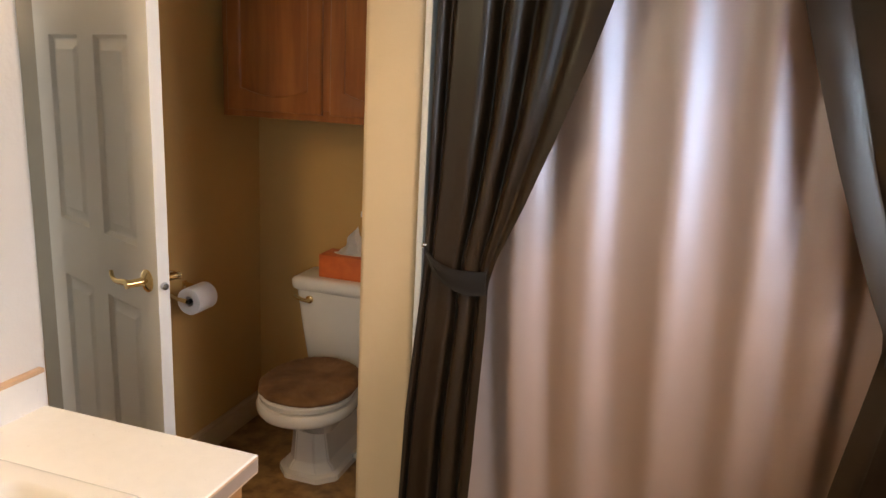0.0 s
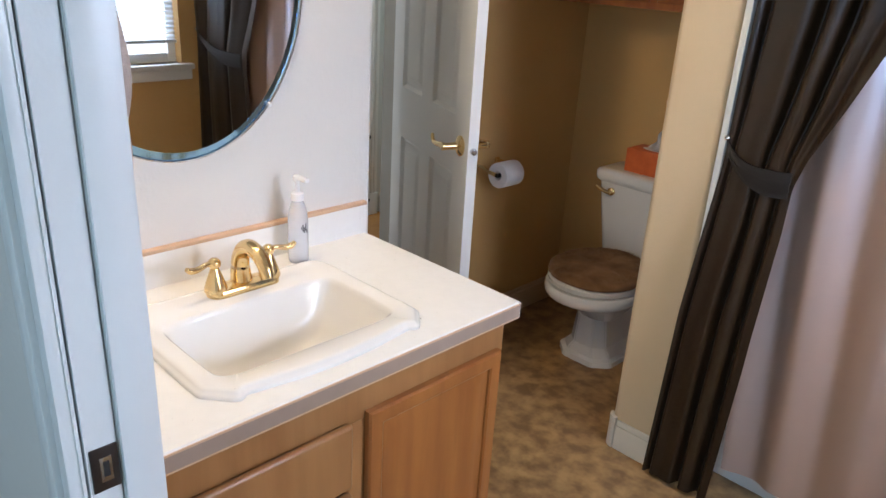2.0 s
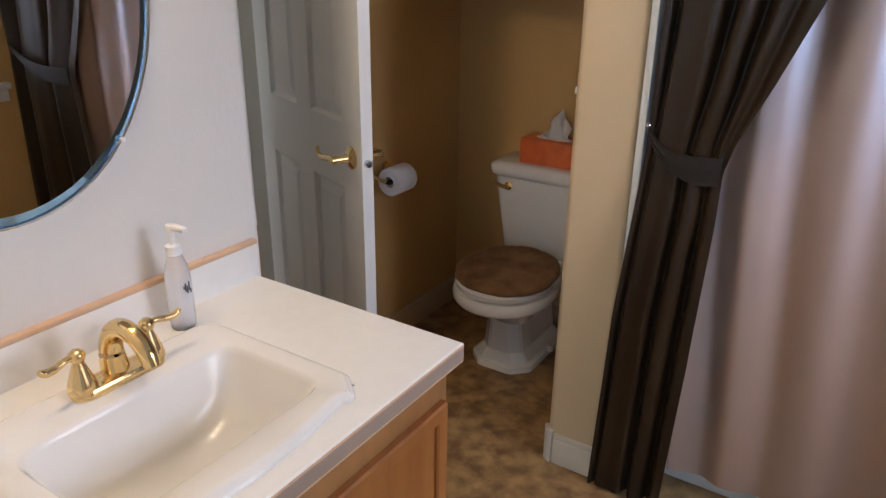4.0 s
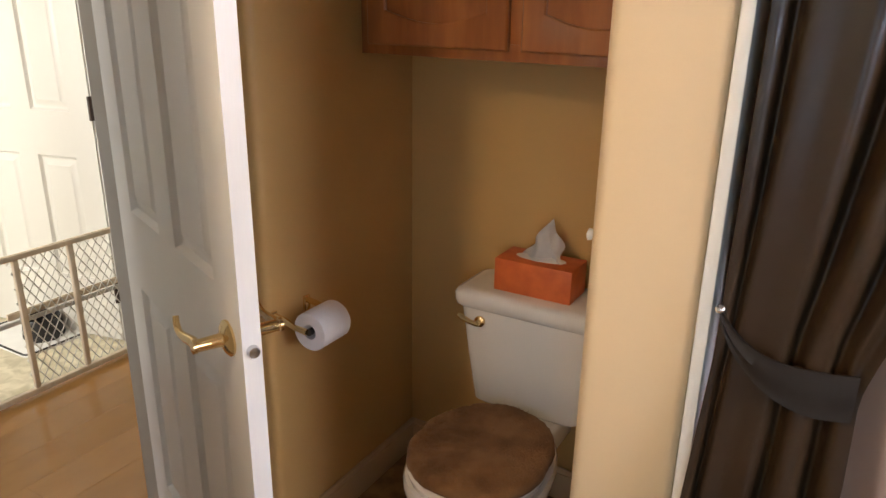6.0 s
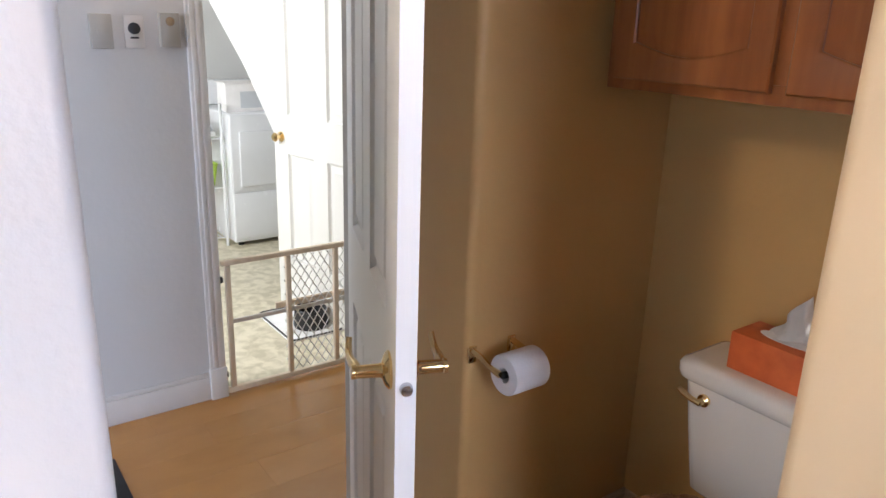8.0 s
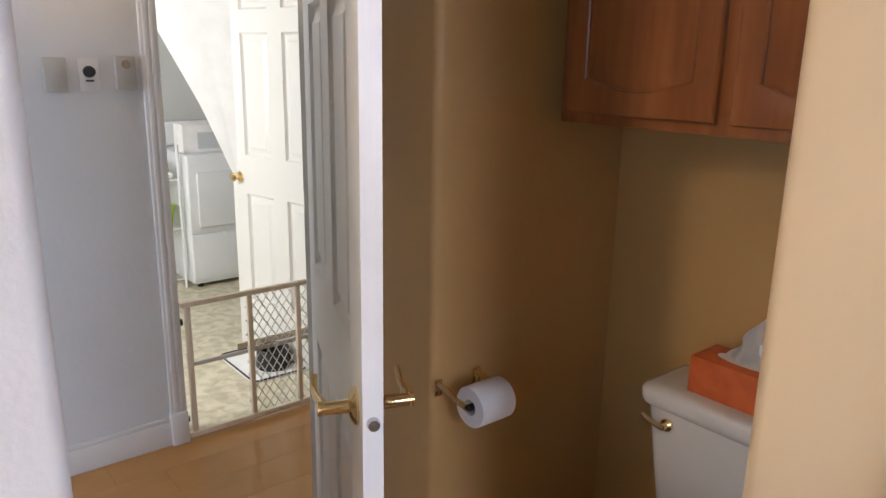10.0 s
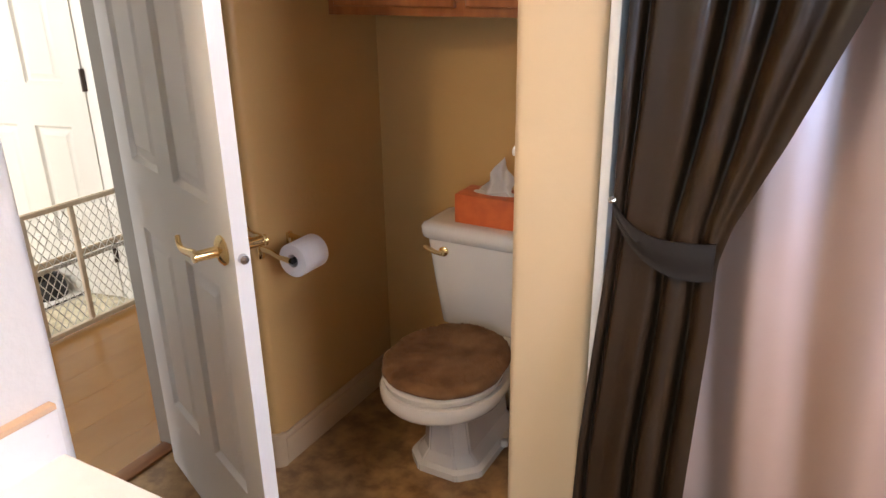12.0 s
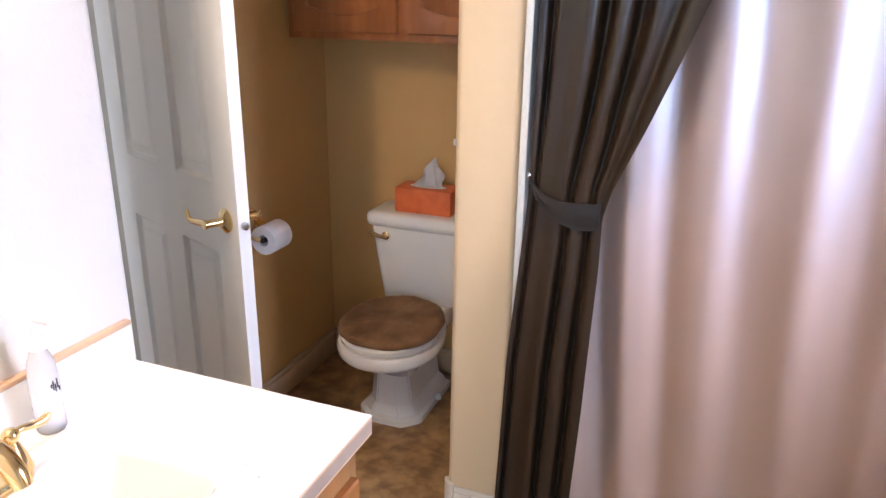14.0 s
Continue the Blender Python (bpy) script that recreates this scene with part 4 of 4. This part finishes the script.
# small white knob hook on the niche side of the partition
hk = thing("wall_hook", (-0.700, 2.262, 1.172), "small white wall hook on the partition", "hook")
bm = bmesh.new()
lathe(bm, ((0.003, 0), (0.014, 0), (0.014, 0.003), (0.006, 0.006), (0.006, 0.014), (0.010, 0.018), (0.010, 0.022), (0.003, 0.025)), Matrix.Translation((-0.700, 2.262, 1.172)) @ Matrix.Rotation(radians(-90), 4, "Y"), 16)
part("knob", bm, WHITE, hk)


# ---- tub, curtains ----
tub = thing("bathtub", (0.35, 2.65, 0), "white acrylic bathtub behind the shower curtain", "bathtub")
bm = bmesh.new()
TA, TB2, TF = -0.50, RX - 0.003, 2.335
loft(bm, [rect_ring((TA + TB2) / 2, (TF + BY) / 2 - 0.001, z, (TB2 - TA) / 2 - 0.002 - i, (BY - TF) / 2 - 0.003 - i, 0.02 + i) for z, i in
          ((0, 0.0), (0.36, 0.0), (0.40, 0.004), (0.41, 0.02), (0.405, 0.07), (0.38, 0.09), (0.14, 0.14), (0.10, 0.2))])
part("shell", bm, TUBWHITE, tub, smooth=40)
rod = thing("curtain_rod", (0.35, 2.24, 2.06), "chrome shower curtain rod", "curtain rod")
bm = bmesh.new()
tube(bm, [(-0.507, 2.245, 2.07), (RX - 0.001, 2.245, 2.07)], 0.0125, 14)
part("tube", bm, CHROME, rod)


def interp(z, pts):
    for (z0, v0), (z1, v1) in zip(pts, pts[1:]):
        if z <= z1:
            f = (z - z0) / (z1 - z0)
            f = min(max(f, 0), 1)
            return v0 + (v1 - v0) * f
    return pts[-1][1]


def curtain(left, right, y, z0, z1, folds, amp, phase, nu=150, nv=90, gather=None, jitter=0.3, crease=False, grooves=(), sway=0.05):
    """A hanging cloth between two edge lines; folds keep their number as it is gathered."""
    bm = bmesh.new()
    grid = []
    for i in range(nv + 1):
        z = z0 + (z1 - z0) * i / nv
        a, b = interp(z, left), interp(z, right)
        row = []
        for j in range(nu + 1):
            u = j / nu
            q = u + sway * math.sin(2 * math.pi * u * 1.7 + phase) + 0.012 * noise.noise(Vector((u * 4, z * 1.3, phase)))
            w = math.sin(2 * math.pi * folds * q + phase) + 0.12 * math.sin(2 * math.pi * folds * 2.3 * q + 1.3 + phase) + jitter * noise.noise(Vector((u * 9, z * 2.2, phase)))
            if crease:  # broad lobes with narrow creases between them
                w = 0.95 - 1.9 * abs(math.sin(math.pi * folds * q + phase)) ** 0.65 + 0.16 * math.sin(2 * math.pi * folds * 1.7 * q + phase) + jitter * noise.noise(Vector((u * 9, z * 2.2, phase)))
            if grooves:  # flat broad lobes with deep narrow grooves that wander with height
                w = -0.55 + 0.45 * jitter * noise.noise(Vector((u * 3.5, z * 1.6, phase))) + 0.05 * math.sin(2 * math.pi * 3.1 * q + phase)
                for line, wide, deep in grooves:
                    w += deep * math.exp(-((u - interp(z, line)) / wide) ** 2)
            k = gather(z) if gather else 1.0
            row.append(bm.verts.new((a + (b - a) * u, interp(z, y) + amp * k * w, z)))
        grid.append(row)
    for r, s in zip(grid, grid[1:]):
        for j in range(nu):
            bm.faces.new((r[j], r[j + 1], s[j + 1], s[j]))
    return bm


def ease(z):
    return 0.55 + 0.45 * min(1.0, max(0.0, (z - 0.1) / 1.5))


def pinch(z):
    return (1.0 - 0.45 * math.exp(-((z - 1.06) / 0.16) ** 2)) * (0.68 + 0.32 * min(1.0, max(0.0, (z - 0.95) / 0.35)))


LEFT_L = [(0.0, -0.533), (0.6, -0.514), (1.04, -0.488), (1.3, -0.484), (2.08, -0.478)]
LEFT_R = [(0.0, -0.318), (0.5, -0.298), (0.9, -0.290), (1.03, -0.293), (1.10, -0.276), (1.25, -0.212), (1.45, -0.136), (1.65, -0.068), (1.85, -0.006), (2.08, 0.055)]
GROOVE_A = [(0.0, 0.51), (0.6, 0.49), (1.06, 0.53), (1.3, 0.46), (1.75, 0.37), (2.08, 0.34)]
GROOVE_B = [(0.0, 0.80), (0.6, 0.79), (1.06, 0.80), (1.3, 0.68), (1.75, 0.565), (2.08, 0.53)]
GROOVE_C = [(0.0, 0.07), (1.06, 0.09), (2.08, 0.06)]
GROOVE_D = [(0.0, 0.25), (1.0, 0.27), (1.3, 0.25), (2.08, 0.20)]
GROOVE_E = [(0.0, 1.6), (1.0, 1.6), (1.06, 0.93), (1.3, 0.86), (2.08, 0.74)]
GROOVES = ((GROOVE_E, 0.055, 0.9), (GROOVE_A, 0.046, 2.3), (GROOVE_B, 0.052, 2.3), (GROOVE_C, 0.026, 1.2), (GROOVE_D, 0.10, 0.30))
left_c = thing("shower_curtain", (-0.45, 2.2, 0.015), "dark brown satin shower curtain panel tied back", "curtain", "dark curtain panels")
part("cloth", curtain(LEFT_L, LEFT_R, [(0, 2.148), (0.6, 2.152), (1.05, 2.184), (2.08, 2.200)], 0.018, 2.06, 2.9, 0.024, -0.7, nu=200, gather=pinch, jitter=0.5, grooves=GROOVES), CURTAIN, left_c, smooth=80)
RIGHT_L = [(0.0, 0.565), (0.6, 0.637), (0.9, 0.682), (0.99, 0.695), (1.04, 0.690), (1.12, 0.652), (1.22, 0.612), (1.43, 0.530), (1.66, 0.450), (1.80, 0.405), (2.08, 0.33)]
RIGHT_R = [(0.0, 1.185), (2.08, 1.19)]
right_c = thing("shower_curtain", (1.0, 2.2, 0.015), "dark brown satin shower curtain panel beside the window wall", "curtain", "dark curtain panels")
part("cloth", curtain(RIGHT_L, RIGHT_R, [(0, 2.18), (1.0, 2.20), (2.08, 2.225)], 0.015, 2.06, 2.9, 0.026, 2.1, gather=pinch, jitter=0.3, crease=True), CURTAIN, right_c, smooth=80)
liner = thing("shower_liner", (0.35, 2.26, 0.09), "rose-beige satin shower curtain hanging in soft folds", "curtain")
part("cloth", curtain([(0, -0.325), (0.6, -0.37), (2.08, -0.46)], [(0, 1.17), (2.08, 1.17)], [(0, 2.272), (2.08, 2.270)], 0.085, 2.06, 7.9, 0.0215, 5.4, sway=0.018, nu=240, nv=60, gather=ease, jitter=0.25), LINER, liner, smooth=80)

part("hem", curtain([(0, -0.325), (0.6, -0.37), (2.08, -0.46)], [(0, 1.17), (2.08, 1.17)], [(0, 2.2695), (2.08, 2.2675)], 0.083, 0.112, 7.9, 0.0215, 5.4, sway=0.018, nu=240, nv=3, gather=ease, jitter=0.25), LINER, liner, smooth=80)


def tieback(name_base, hook, dip, far, parent_label):
    tbk = thing("curtain_tieback", hook, parent_label, "tieback", "curtain tiebacks")
    rings_top, rings_bot = [], []
    bm = bmesh.new()
    n = 26
    rows = []
    for k in range(n):
        f = k / (n - 1)
        x = (1 - f) ** 2 * hook[0] + 2 * f * (1 - f) * dip[0] + f * f * far[0]
        yy = (1 - f) ** 2 * hook[1] + 2 * f * (1 - f) * dip[1] + f * f * far[1]
        z = (1 - f) ** 2 * hook[2] + 2 * f * (1 - f) * dip[2] + f * f * far[2]
        h = 0.010 + 0.025 * min(1, f * 1.3)
        rows.append([Vector((x, yy + 0.003 * math.sin(9 * v), z + (v - 0.5) * 2 * h)) for v in (0, 0.25, 0.5, 0.75, 1)] +
                    [Vector((x, yy + 0.004 + 0.003 * math.sin(9 * v), z + (v - 0.5) * 2 * h)) for v in (1, 0.75, 0.5, 0.25, 0)])
    loft(bm, rows)
    part("band", bm, BAND, tbk, smooth=50)
    bm = bmesh.new()
    lathe(bm, ((0.002, -0.005), (0.007, -0.005), (0.0075, 0.0), (0.004, 0.005), (0.002, 0.006)), Matrix.Translation((hook[0], hook[1] - 0.004, hook[2] + 0.008)) @ Matrix.Rotation(radians(90), 4, "X"), 14)
    part("hook", bm, CHROME, tbk, "small chrome hook")
    return tbk


tieback("left", (-0.487, 2.176, 1.115), (-0.43, 2.14, 1.015), (-0.298, 2.165, 1.035), "charcoal satin tieback band round the curtain")
tieback("right", (1.185, 2.19, 1.10), (0.93, 2.13, 0.98), (0.70, 2.165, 1.00), "charcoal satin tieback band beside the window wall")


# ---- bath window ----
win = thing("window_1", (RX + 0.06, (WY0 + WY1) / 2, WZ0), "white framed window with a raised metal blind", "window")
win["kind"] = "structure"
fr = []
for a, b, c, d in ((WY0, WY0 + 0.045, WZ0, WZ1), (WY1 - 0.045, WY1, WZ0, WZ1), (WY0 + 0.045, WY1 - 0.045, WZ0, WZ0 + 0.05), (WY0 + 0.045, WY1 - 0.045, WZ1 - 0.05, WZ1)):
    fr.append((RX + 0.06, RX + 0.105, a, b, c, d))
part("window_frame", boxes(*fr, bev=0.004), WHITE, win)
pane = part("pane", boxes((RX + 0.08, RX + 0.085, WY0 + 0.045, WY1 - 0.045, WZ0 + 0.05, WZ1 - 0.05)), GLASS, win)
pane.visible_shadow = False
part("window_sill", boxes((RX - 0.035, RX + 0.058, WY0 - 0.06, WY1 + 0.06, WZ0 - 0.030, WZ0), bev=0.006), WHITE, win)
part("apron", boxes((RX - 0.016, RX - 0.0005, WY0 - 0.05, WY1 + 0.05, WZ0 - 0.085, WZ0 - 0.031), bev=0.004), WHITE, win)
structure("backdrop", boxes((3.2, 3.22, 0.6, 4.5, -0.5, 3.0)), GLARE, "bright daylight outside the window", "backdrop")
blind = thing("window_blind", (RX + 0.03, 1.63, WZ1), "grey aluminium mini blind, half closed", "blind")
part("headrail", boxes((RX + 0.012, RX + 0.045, WY0 + 0.01, WY1 - 0.01, WZ1 - 0.035, WZ1 - 0.002), bev=0.002), SLAT, blind)
slat_me = None
for k in range(36):
    z = WZ1 - 0.05 - k * 0.0245
    if slat_me is None:
        bm = bmesh.new()
        loft(bm, [[Vector((x, yy, zz)) for x, zz in ((-0.0115, -0.004), (0, 0.0015), (0.0115, 0.004), (0.0115, 0.0045), (0, 0.002), (-0.0115, -0.0035))] for yy in (-0.455, 0.455)])
        slat_me = mesh_of("slat", bm, SLAT)
    ob = new("slat", slat_me)
    ob.parent = blind
    ob.location = Vector((RX + 0.028, 1.63, z)) - Vector((RX + 0.03, 1.63, WZ1))
part("bottom_rail", boxes((RX + 0.016, RX + 0.040, WY0 + 0.01, WY1 - 0.01, 1.035, 1.052), bev=0.003), SLAT, blind)


# ---- hall ----
sub = structure("floor_hall", boxes((HX, -1.986, -1.35, 4.45, -0.03, -0.006)), SUBFLOOR, "oak-look laminate plank floor in the hall", "floor")
plank_me = {}
rng = random.Random(7)
PWID = 0.178
x = HX
while x < -1.99:
    w = min(PWID, -1.986 - x)
    y = -1.35 - rng.uniform(0, 1.0)
    while y < 4.45:
        a, b = max(y, -1.35), min(y + 1.2, 4.45)
        if b - a > 0.05:
            key = (round(w, 3), round(b - a, 3))
            if key not in plank_me:
                plank_me[key] = mesh_of("plank", boxes((0.0002, w - 0.0002, 0.0002, b - a - 0.0002, -0.0055, 0.0), bev=0.0004, seg=1), OAK)
            ob = new("plank", plank_me[key])
            ob.location = (x, a, 0)
            ob.parent = sub
        y += 1.2
    x += PWID
single("hall_rug", boxes((-2.80, -2.06, 0.75, 1.755, 0.0005, 0.011), bev=0.004), RUGMAT, "dark charcoal rug on the hall floor", "rug")

# three small devices on the hall wall
def wall_box(name, y0, y1, z0, z1, depth, label, category, mat):
    ob = thing(name, (HX, (y0 + y1) / 2, z0), label, category)
    part("body", boxes((HX, HX + depth, y0, y1, z0, z1), bev=0.004), mat, ob)
    return ob


th = wall_box("thermostat", 1.874, 1.945, 1.418, 1.532, 0.026, "almond wall thermostat with a round dial edge", "thermostat", DEVICE)
bm = bmesh.new()
lathe(bm, ((0.002, 0), (0.018, 0), (0.018, 0.004), (0.002, 0.005)), Matrix.Translation((HX + 0.026, 1.912, 1.474)) @ Matrix.Rotation(radians(90), 4, "Y"))
part("dial", bm, DEVICE, th)
ds = wall_box("wall_dial_switch", 1.985, 2.052, 1.42, 1.53, 0.006, "white plate with a round black control", "switch", WHITE)
bm = bmesh.new()
lathe(bm, ((0.002, 0), (0.020, 0), (0.019, 0.012), (0.002, 0.014)), Matrix.Translation((HX + 0.006, 2.018, 1.486)) @ Matrix.Rotation(radians(90), 4, "Y"))
part("knob", bm, DARK, ds, "black round knob")
part("foot_mark", boxes((HX + 0.006, HX + 0.009, 2.004, 2.032, 1.452, 1.458), bev=0.001), DARK, ds)
dc = wall_box("door_chime", 2.100, 2.168, 1.424, 1.540, 0.032, "white plastic chime box with a round grille", "door chime", DEVICE)
bm = bmesh.new()
lathe(bm, ((0.010, 0), (0.015, 0), (0.015, 0.003), (0.010, 0.003)), Matrix.Translation((HX + 0.032, 2.134, 1.512)) @ Matrix.Rotation(radians(90), 4, "Y"))
part("grille", bm, STEEL, dc)

sc = thing("wall_sconce", (HX, 1.97, 1.76), "frosted glass cone wall sconce giving warm light", "wall lamp")
bm = bmesh.new()
rings = []
for r, z in ((0.006, 1.765), (0.03, 1.785), (0.06, 1.82), (0.085, 1.87), (0.095, 1.90), (0.09, 1.90), (0.055, 1.825), (0.004, 1.775)):
    rings.append([Vector((HX + 0.002 + 0.9 * r * math.sin(a), 1.97 + r * math.cos(a), z)) for a in [math.pi * k / 16 for k in range(17)]])
loft(bm, rings, cap=False, closed=False)
part("shade", bm, GLOW, sc, smooth=50)

# pressure gate in the laundry doorway
GX = -3.045
gate = thing("pet_gate", (GX, 2.665, 0), "pale wooden pressure gate with white plastic mesh", "gate")
GT, GB = 0.60, 0.012
part("top_rail", boxes((GX - 0.011, GX + 0.011, LY0 + 0.004, LY1 - 0.004, GT - 0.022, GT), bev=0.003), GATEWOOD, gate)
part("bottom_rail", boxes((GX - 0.011, GX + 0.011, LY0 + 0.004, LY1 - 0.004, GB, GB + 0.024), bev=0.003), GATEWOOD, gate)
for yy in (2.288, 2.550, 2.775, 3.028):
    part("upright", boxes((GX - 0.010, GX + 0.010, yy - 0.011, yy + 0.011, GB + 0.0245, GT - 0.0225), bev=0.003), GATEWOOD, gate)
part("middle_rail", boxes((GX - 0.022, GX - 0.0115, 2.29, 3.04, 0.315, 0.333), bev=0.002), GATEMESH, gate)
part("sliding_bar", boxes((GX - 0.036, GX - 0.0225, 2.50, 3.03, 0.335, 0.363), bev=0.003), GATEWOOD, gate)
for yy, zz in ((2.262, 0.52), (2.262, 0.10), (3.043, 0.50), (3.043, 0.10)):
    bm = bmesh.new()
    lathe(bm, ((0.002, 0), (0.014, 0), (0.014, 0.006), (0.002, 0.007)), Matrix.Translation((GX, yy - 0.0035, zz)) @ Matrix.Rotation(radians(-90), 4, "X"), 12)
    part("bumper", bm, DARK, gate)
bm = bmesh.new()
step, ht = 0.038, GT - GB - 0.046
zb, zt = GB + 0.022, GT - 0.02
for sgn, dx in ((1, -0.0152), (-1, -0.0170)):
    k = -12
    while k < 34:
        ya = LY0 + 0.012 + k * step
        yb = ya + sgn * (zt - zb) * 0.62
        if sgn < 0:
            ya, yb = ya + 0.0, yb
        (y0, z0), (y1, z1) = (ya, zb), (yb, zt)
        lo, hi = 2.535, LY1 - 0.008
        def clip(p, q):
            (py, pz), (qy, qz) = p, q
            if py < lo and qy > py:
                f = (lo - py) / (qy - py)
                return (lo, pz + f * (qz - pz))
            if py > hi and qy < py:
                f = (py - hi) / (py - qy)
                return (hi, pz + f * (qz - pz))
            return p
        if not ((y0 < lo and y1 < lo) or (y0 > hi and y1 > hi)):
            p, q = clip((y0, z0), (y1, z1)), clip((y1, z1), (y0, z0))
            if abs(q[1] - p[1]) > 0.02:
                tube(bm, [(GX + dx + 0.006, p[0], p[1]), (GX + dx + 0.006, q[0], q[1])], 0.0025, 4)
        k += 1
part("mesh_panel", bm, GATEMESH, gate, "white diamond plastic mesh", smooth=0)

# ---- laundry ----
DX, DY0, DY1 = -5.02, 3.035, 3.715
dry = thing("clothes_dryer", (-5.36, 3.375, 0), "white front-loading clothes dryer", "dryer")
part("cabinet", boxes((DX - 0.70, DX - 0.006, DY0, DY1, 0.03, 0.915), bev=0.012, seg=3), APPLIANCE, dry)
part("lower_panel", boxes((DX - 0.0055, DX + 0.006, DY0 + 0.004, DY1 - 0.004, 0.06, 0.378), bev=0.005), APPLIANCE, dry)
part("upper_panel", boxes((DX - 0.0055, DX + 0.004, DY0 + 0.004, DY1 - 0.004, 0.388, 0.905), bev=0.005), APPLIANCE, dry)
dd = part("door", boxes((DX + 0.0045, DX + 0.020, DY0 + 0.055, DY1 - 0.055, 0.425, 0.80), bev=0.008, seg=3), APPLIANCE, dry)
part("handle", boxes((DX + 0.0205, DX + 0.028, 3.37, 3.52, 0.70, 0.725), bev=0.004), GREYPRINT, dd, "recessed grey grip")
part("console", boxes((DX - 0.70, DX - 0.56, DY0, DY1, 0.916, 1.09), bev=0.02, seg=3), APPLIANCE, dry)
for yy in (DY0 + 0.06, DY1 - 0.06):
    for xx in (DX - 0.64, DX - 0.06):
        bm = bmesh.new()
        lathe(bm, ((0.02, 0), (0.02, 0.012), (0.012, 0.014), (0.012, 0.0305)), Matrix.Translation((xx, yy, 0)), 12)
        part("foot", bm, DARK, dry)
bx = thing("detergent_box", (-5.2, 3.2, 0.916), "white and grey printed detergent carton on the dryer", "box")
part("carton", boxes((-5.30, -5.13, 3.06, 3.40, 0.916, 1.10), bev=0.004), PAPER, bx)
part("printed_panel", boxes((-5.1295, -5.128, 3.16, 3.36, 0.94, 1.05)), GREYPRINT, bx, "grey printed panel")
part("flap", boxes((-5.31, -5.12, 3.05, 3.41, 1.101, 1.108), bev=0.002), PAPER, bx)
shelf = thing("storage_rack", (-5.3, 2.83, 0), "white metal storage rack beside the dryer", "shelf")
for yy in (2.66, 3.005):
    for xx in (-5.45, -5.10):
        bm = bmesh.new()
        tube(bm, [(xx, yy, 0), (xx, yy, 0.98)], 0.011, 8)
        part("post", bm, APPLIANCE, shelf)
for zz in (0.07, 0.42, 0.755):
    bm = bmesh.new()
    for k in range(12):
        yy = 2.672 + k * 0.029
        tube(bm, [(-5.45, yy, zz), (-5.10, yy, zz)], 0.003, 5)
    for xx in (-5.45, -5.275, -5.10):
        tube(bm, [(xx, 2.66, zz - 0.006), (xx, 3.005, zz - 0.006)], 0.005, 6)
    part("tier", bm, APPLIANCE, shelf)
bk = thing("storage_bin", (-5.22, 2.86, 0.424), "lime green plastic bin on the rack", "bin")
bm = bmesh.new()
loft(bm, [rect_ring(-5.22, 2.86, z, hx, hy, 0.02) for z, hx, hy in ((0.425, 0.08, 0.10), (0.56, 0.095, 0.118), (0.575, 0.10, 0.124), (0.575, 0.088, 0.112), (0.44, 0.075, 0.095))])
part("tub", bm, LIME, bk)
cl = thing("folded_linen", (-5.25, 2.85, 0.76), "grey and white folded cloths on the rack", "linen")
for i, (z, mt) in enumerate(((0.76, FABRIC), (0.795, GREYPRINT), (0.83, FABRIC))):
    part("cloth", boxes((-5.38 + 0.01 * i, -5.13, 2.70, 2.98 - 0.02 * i, z, z + 0.033), bev=0.012, seg=3), mt, cl)

# white fabric drawn back at the laundry door
fabric = thing("drawn_curtain", (-3.86, 2.7, 0.92), "white cotton curtain drawn back to the laundry door", "curtain")
bm = curtain([(0.90, 2.885), (1.3, 2.746), (1.72, 2.565), (2.3, 2.336)], [(0.90, 2.90), (2.3, 3.05)], [(0, 0), (3, 0)], 0.90, 2.3, 1.5, 0.0015, 0.4, nu=90, nv=40)
bm.transform(Matrix(((0.6, 1, 0, -5.60), (1, 0, 0, 0), (0, 0, 1, 0), (0, 0, 0, 1))))
part("cloth", bm, FABRIC, fabric, smooth=80)

# mat and bowl behind the gate
pm = thing("pet_mat", (-3.6, 2.86, 0), "white pet mat with a dark stitched border", "mat")
bm = bmesh.new()
loft(bm, [rect_ring(-3.60, 2.85, z, 0.22 - i, 0.15 - i, 0.03) for z, i in ((0.0005, 0), (0.006, 0), (0.009, 0.006))])
part("pad", bm, FABRIC, pm)
bm = bmesh.new()
ring = rect_ring(-3.60, 2.85, 0.0092, 0.214, 0.144, 0.03, 5)
tube(bm, ring + [ring[0]], 0.005, 6)
part("border", bm, DARK, pm, "dark stitched border")
bowl = thing("pet_bowl", (-3.52, 2.875, 0.009), "black round pet bowl on the mat", "bowl")
bm = bmesh.new()
lathe(bm, ((0.01, 0.0), (0.085, 0.0), (0.09, 0.01), (0.082, 0.095), (0.077, 0.102), (0.070, 0.095), (0.066, 0.03), (0.005, 0.025)), Matrix.Translation((-3.52, 2.875, 0.0095)), 28)
part("dish", bm, DARK, bowl)
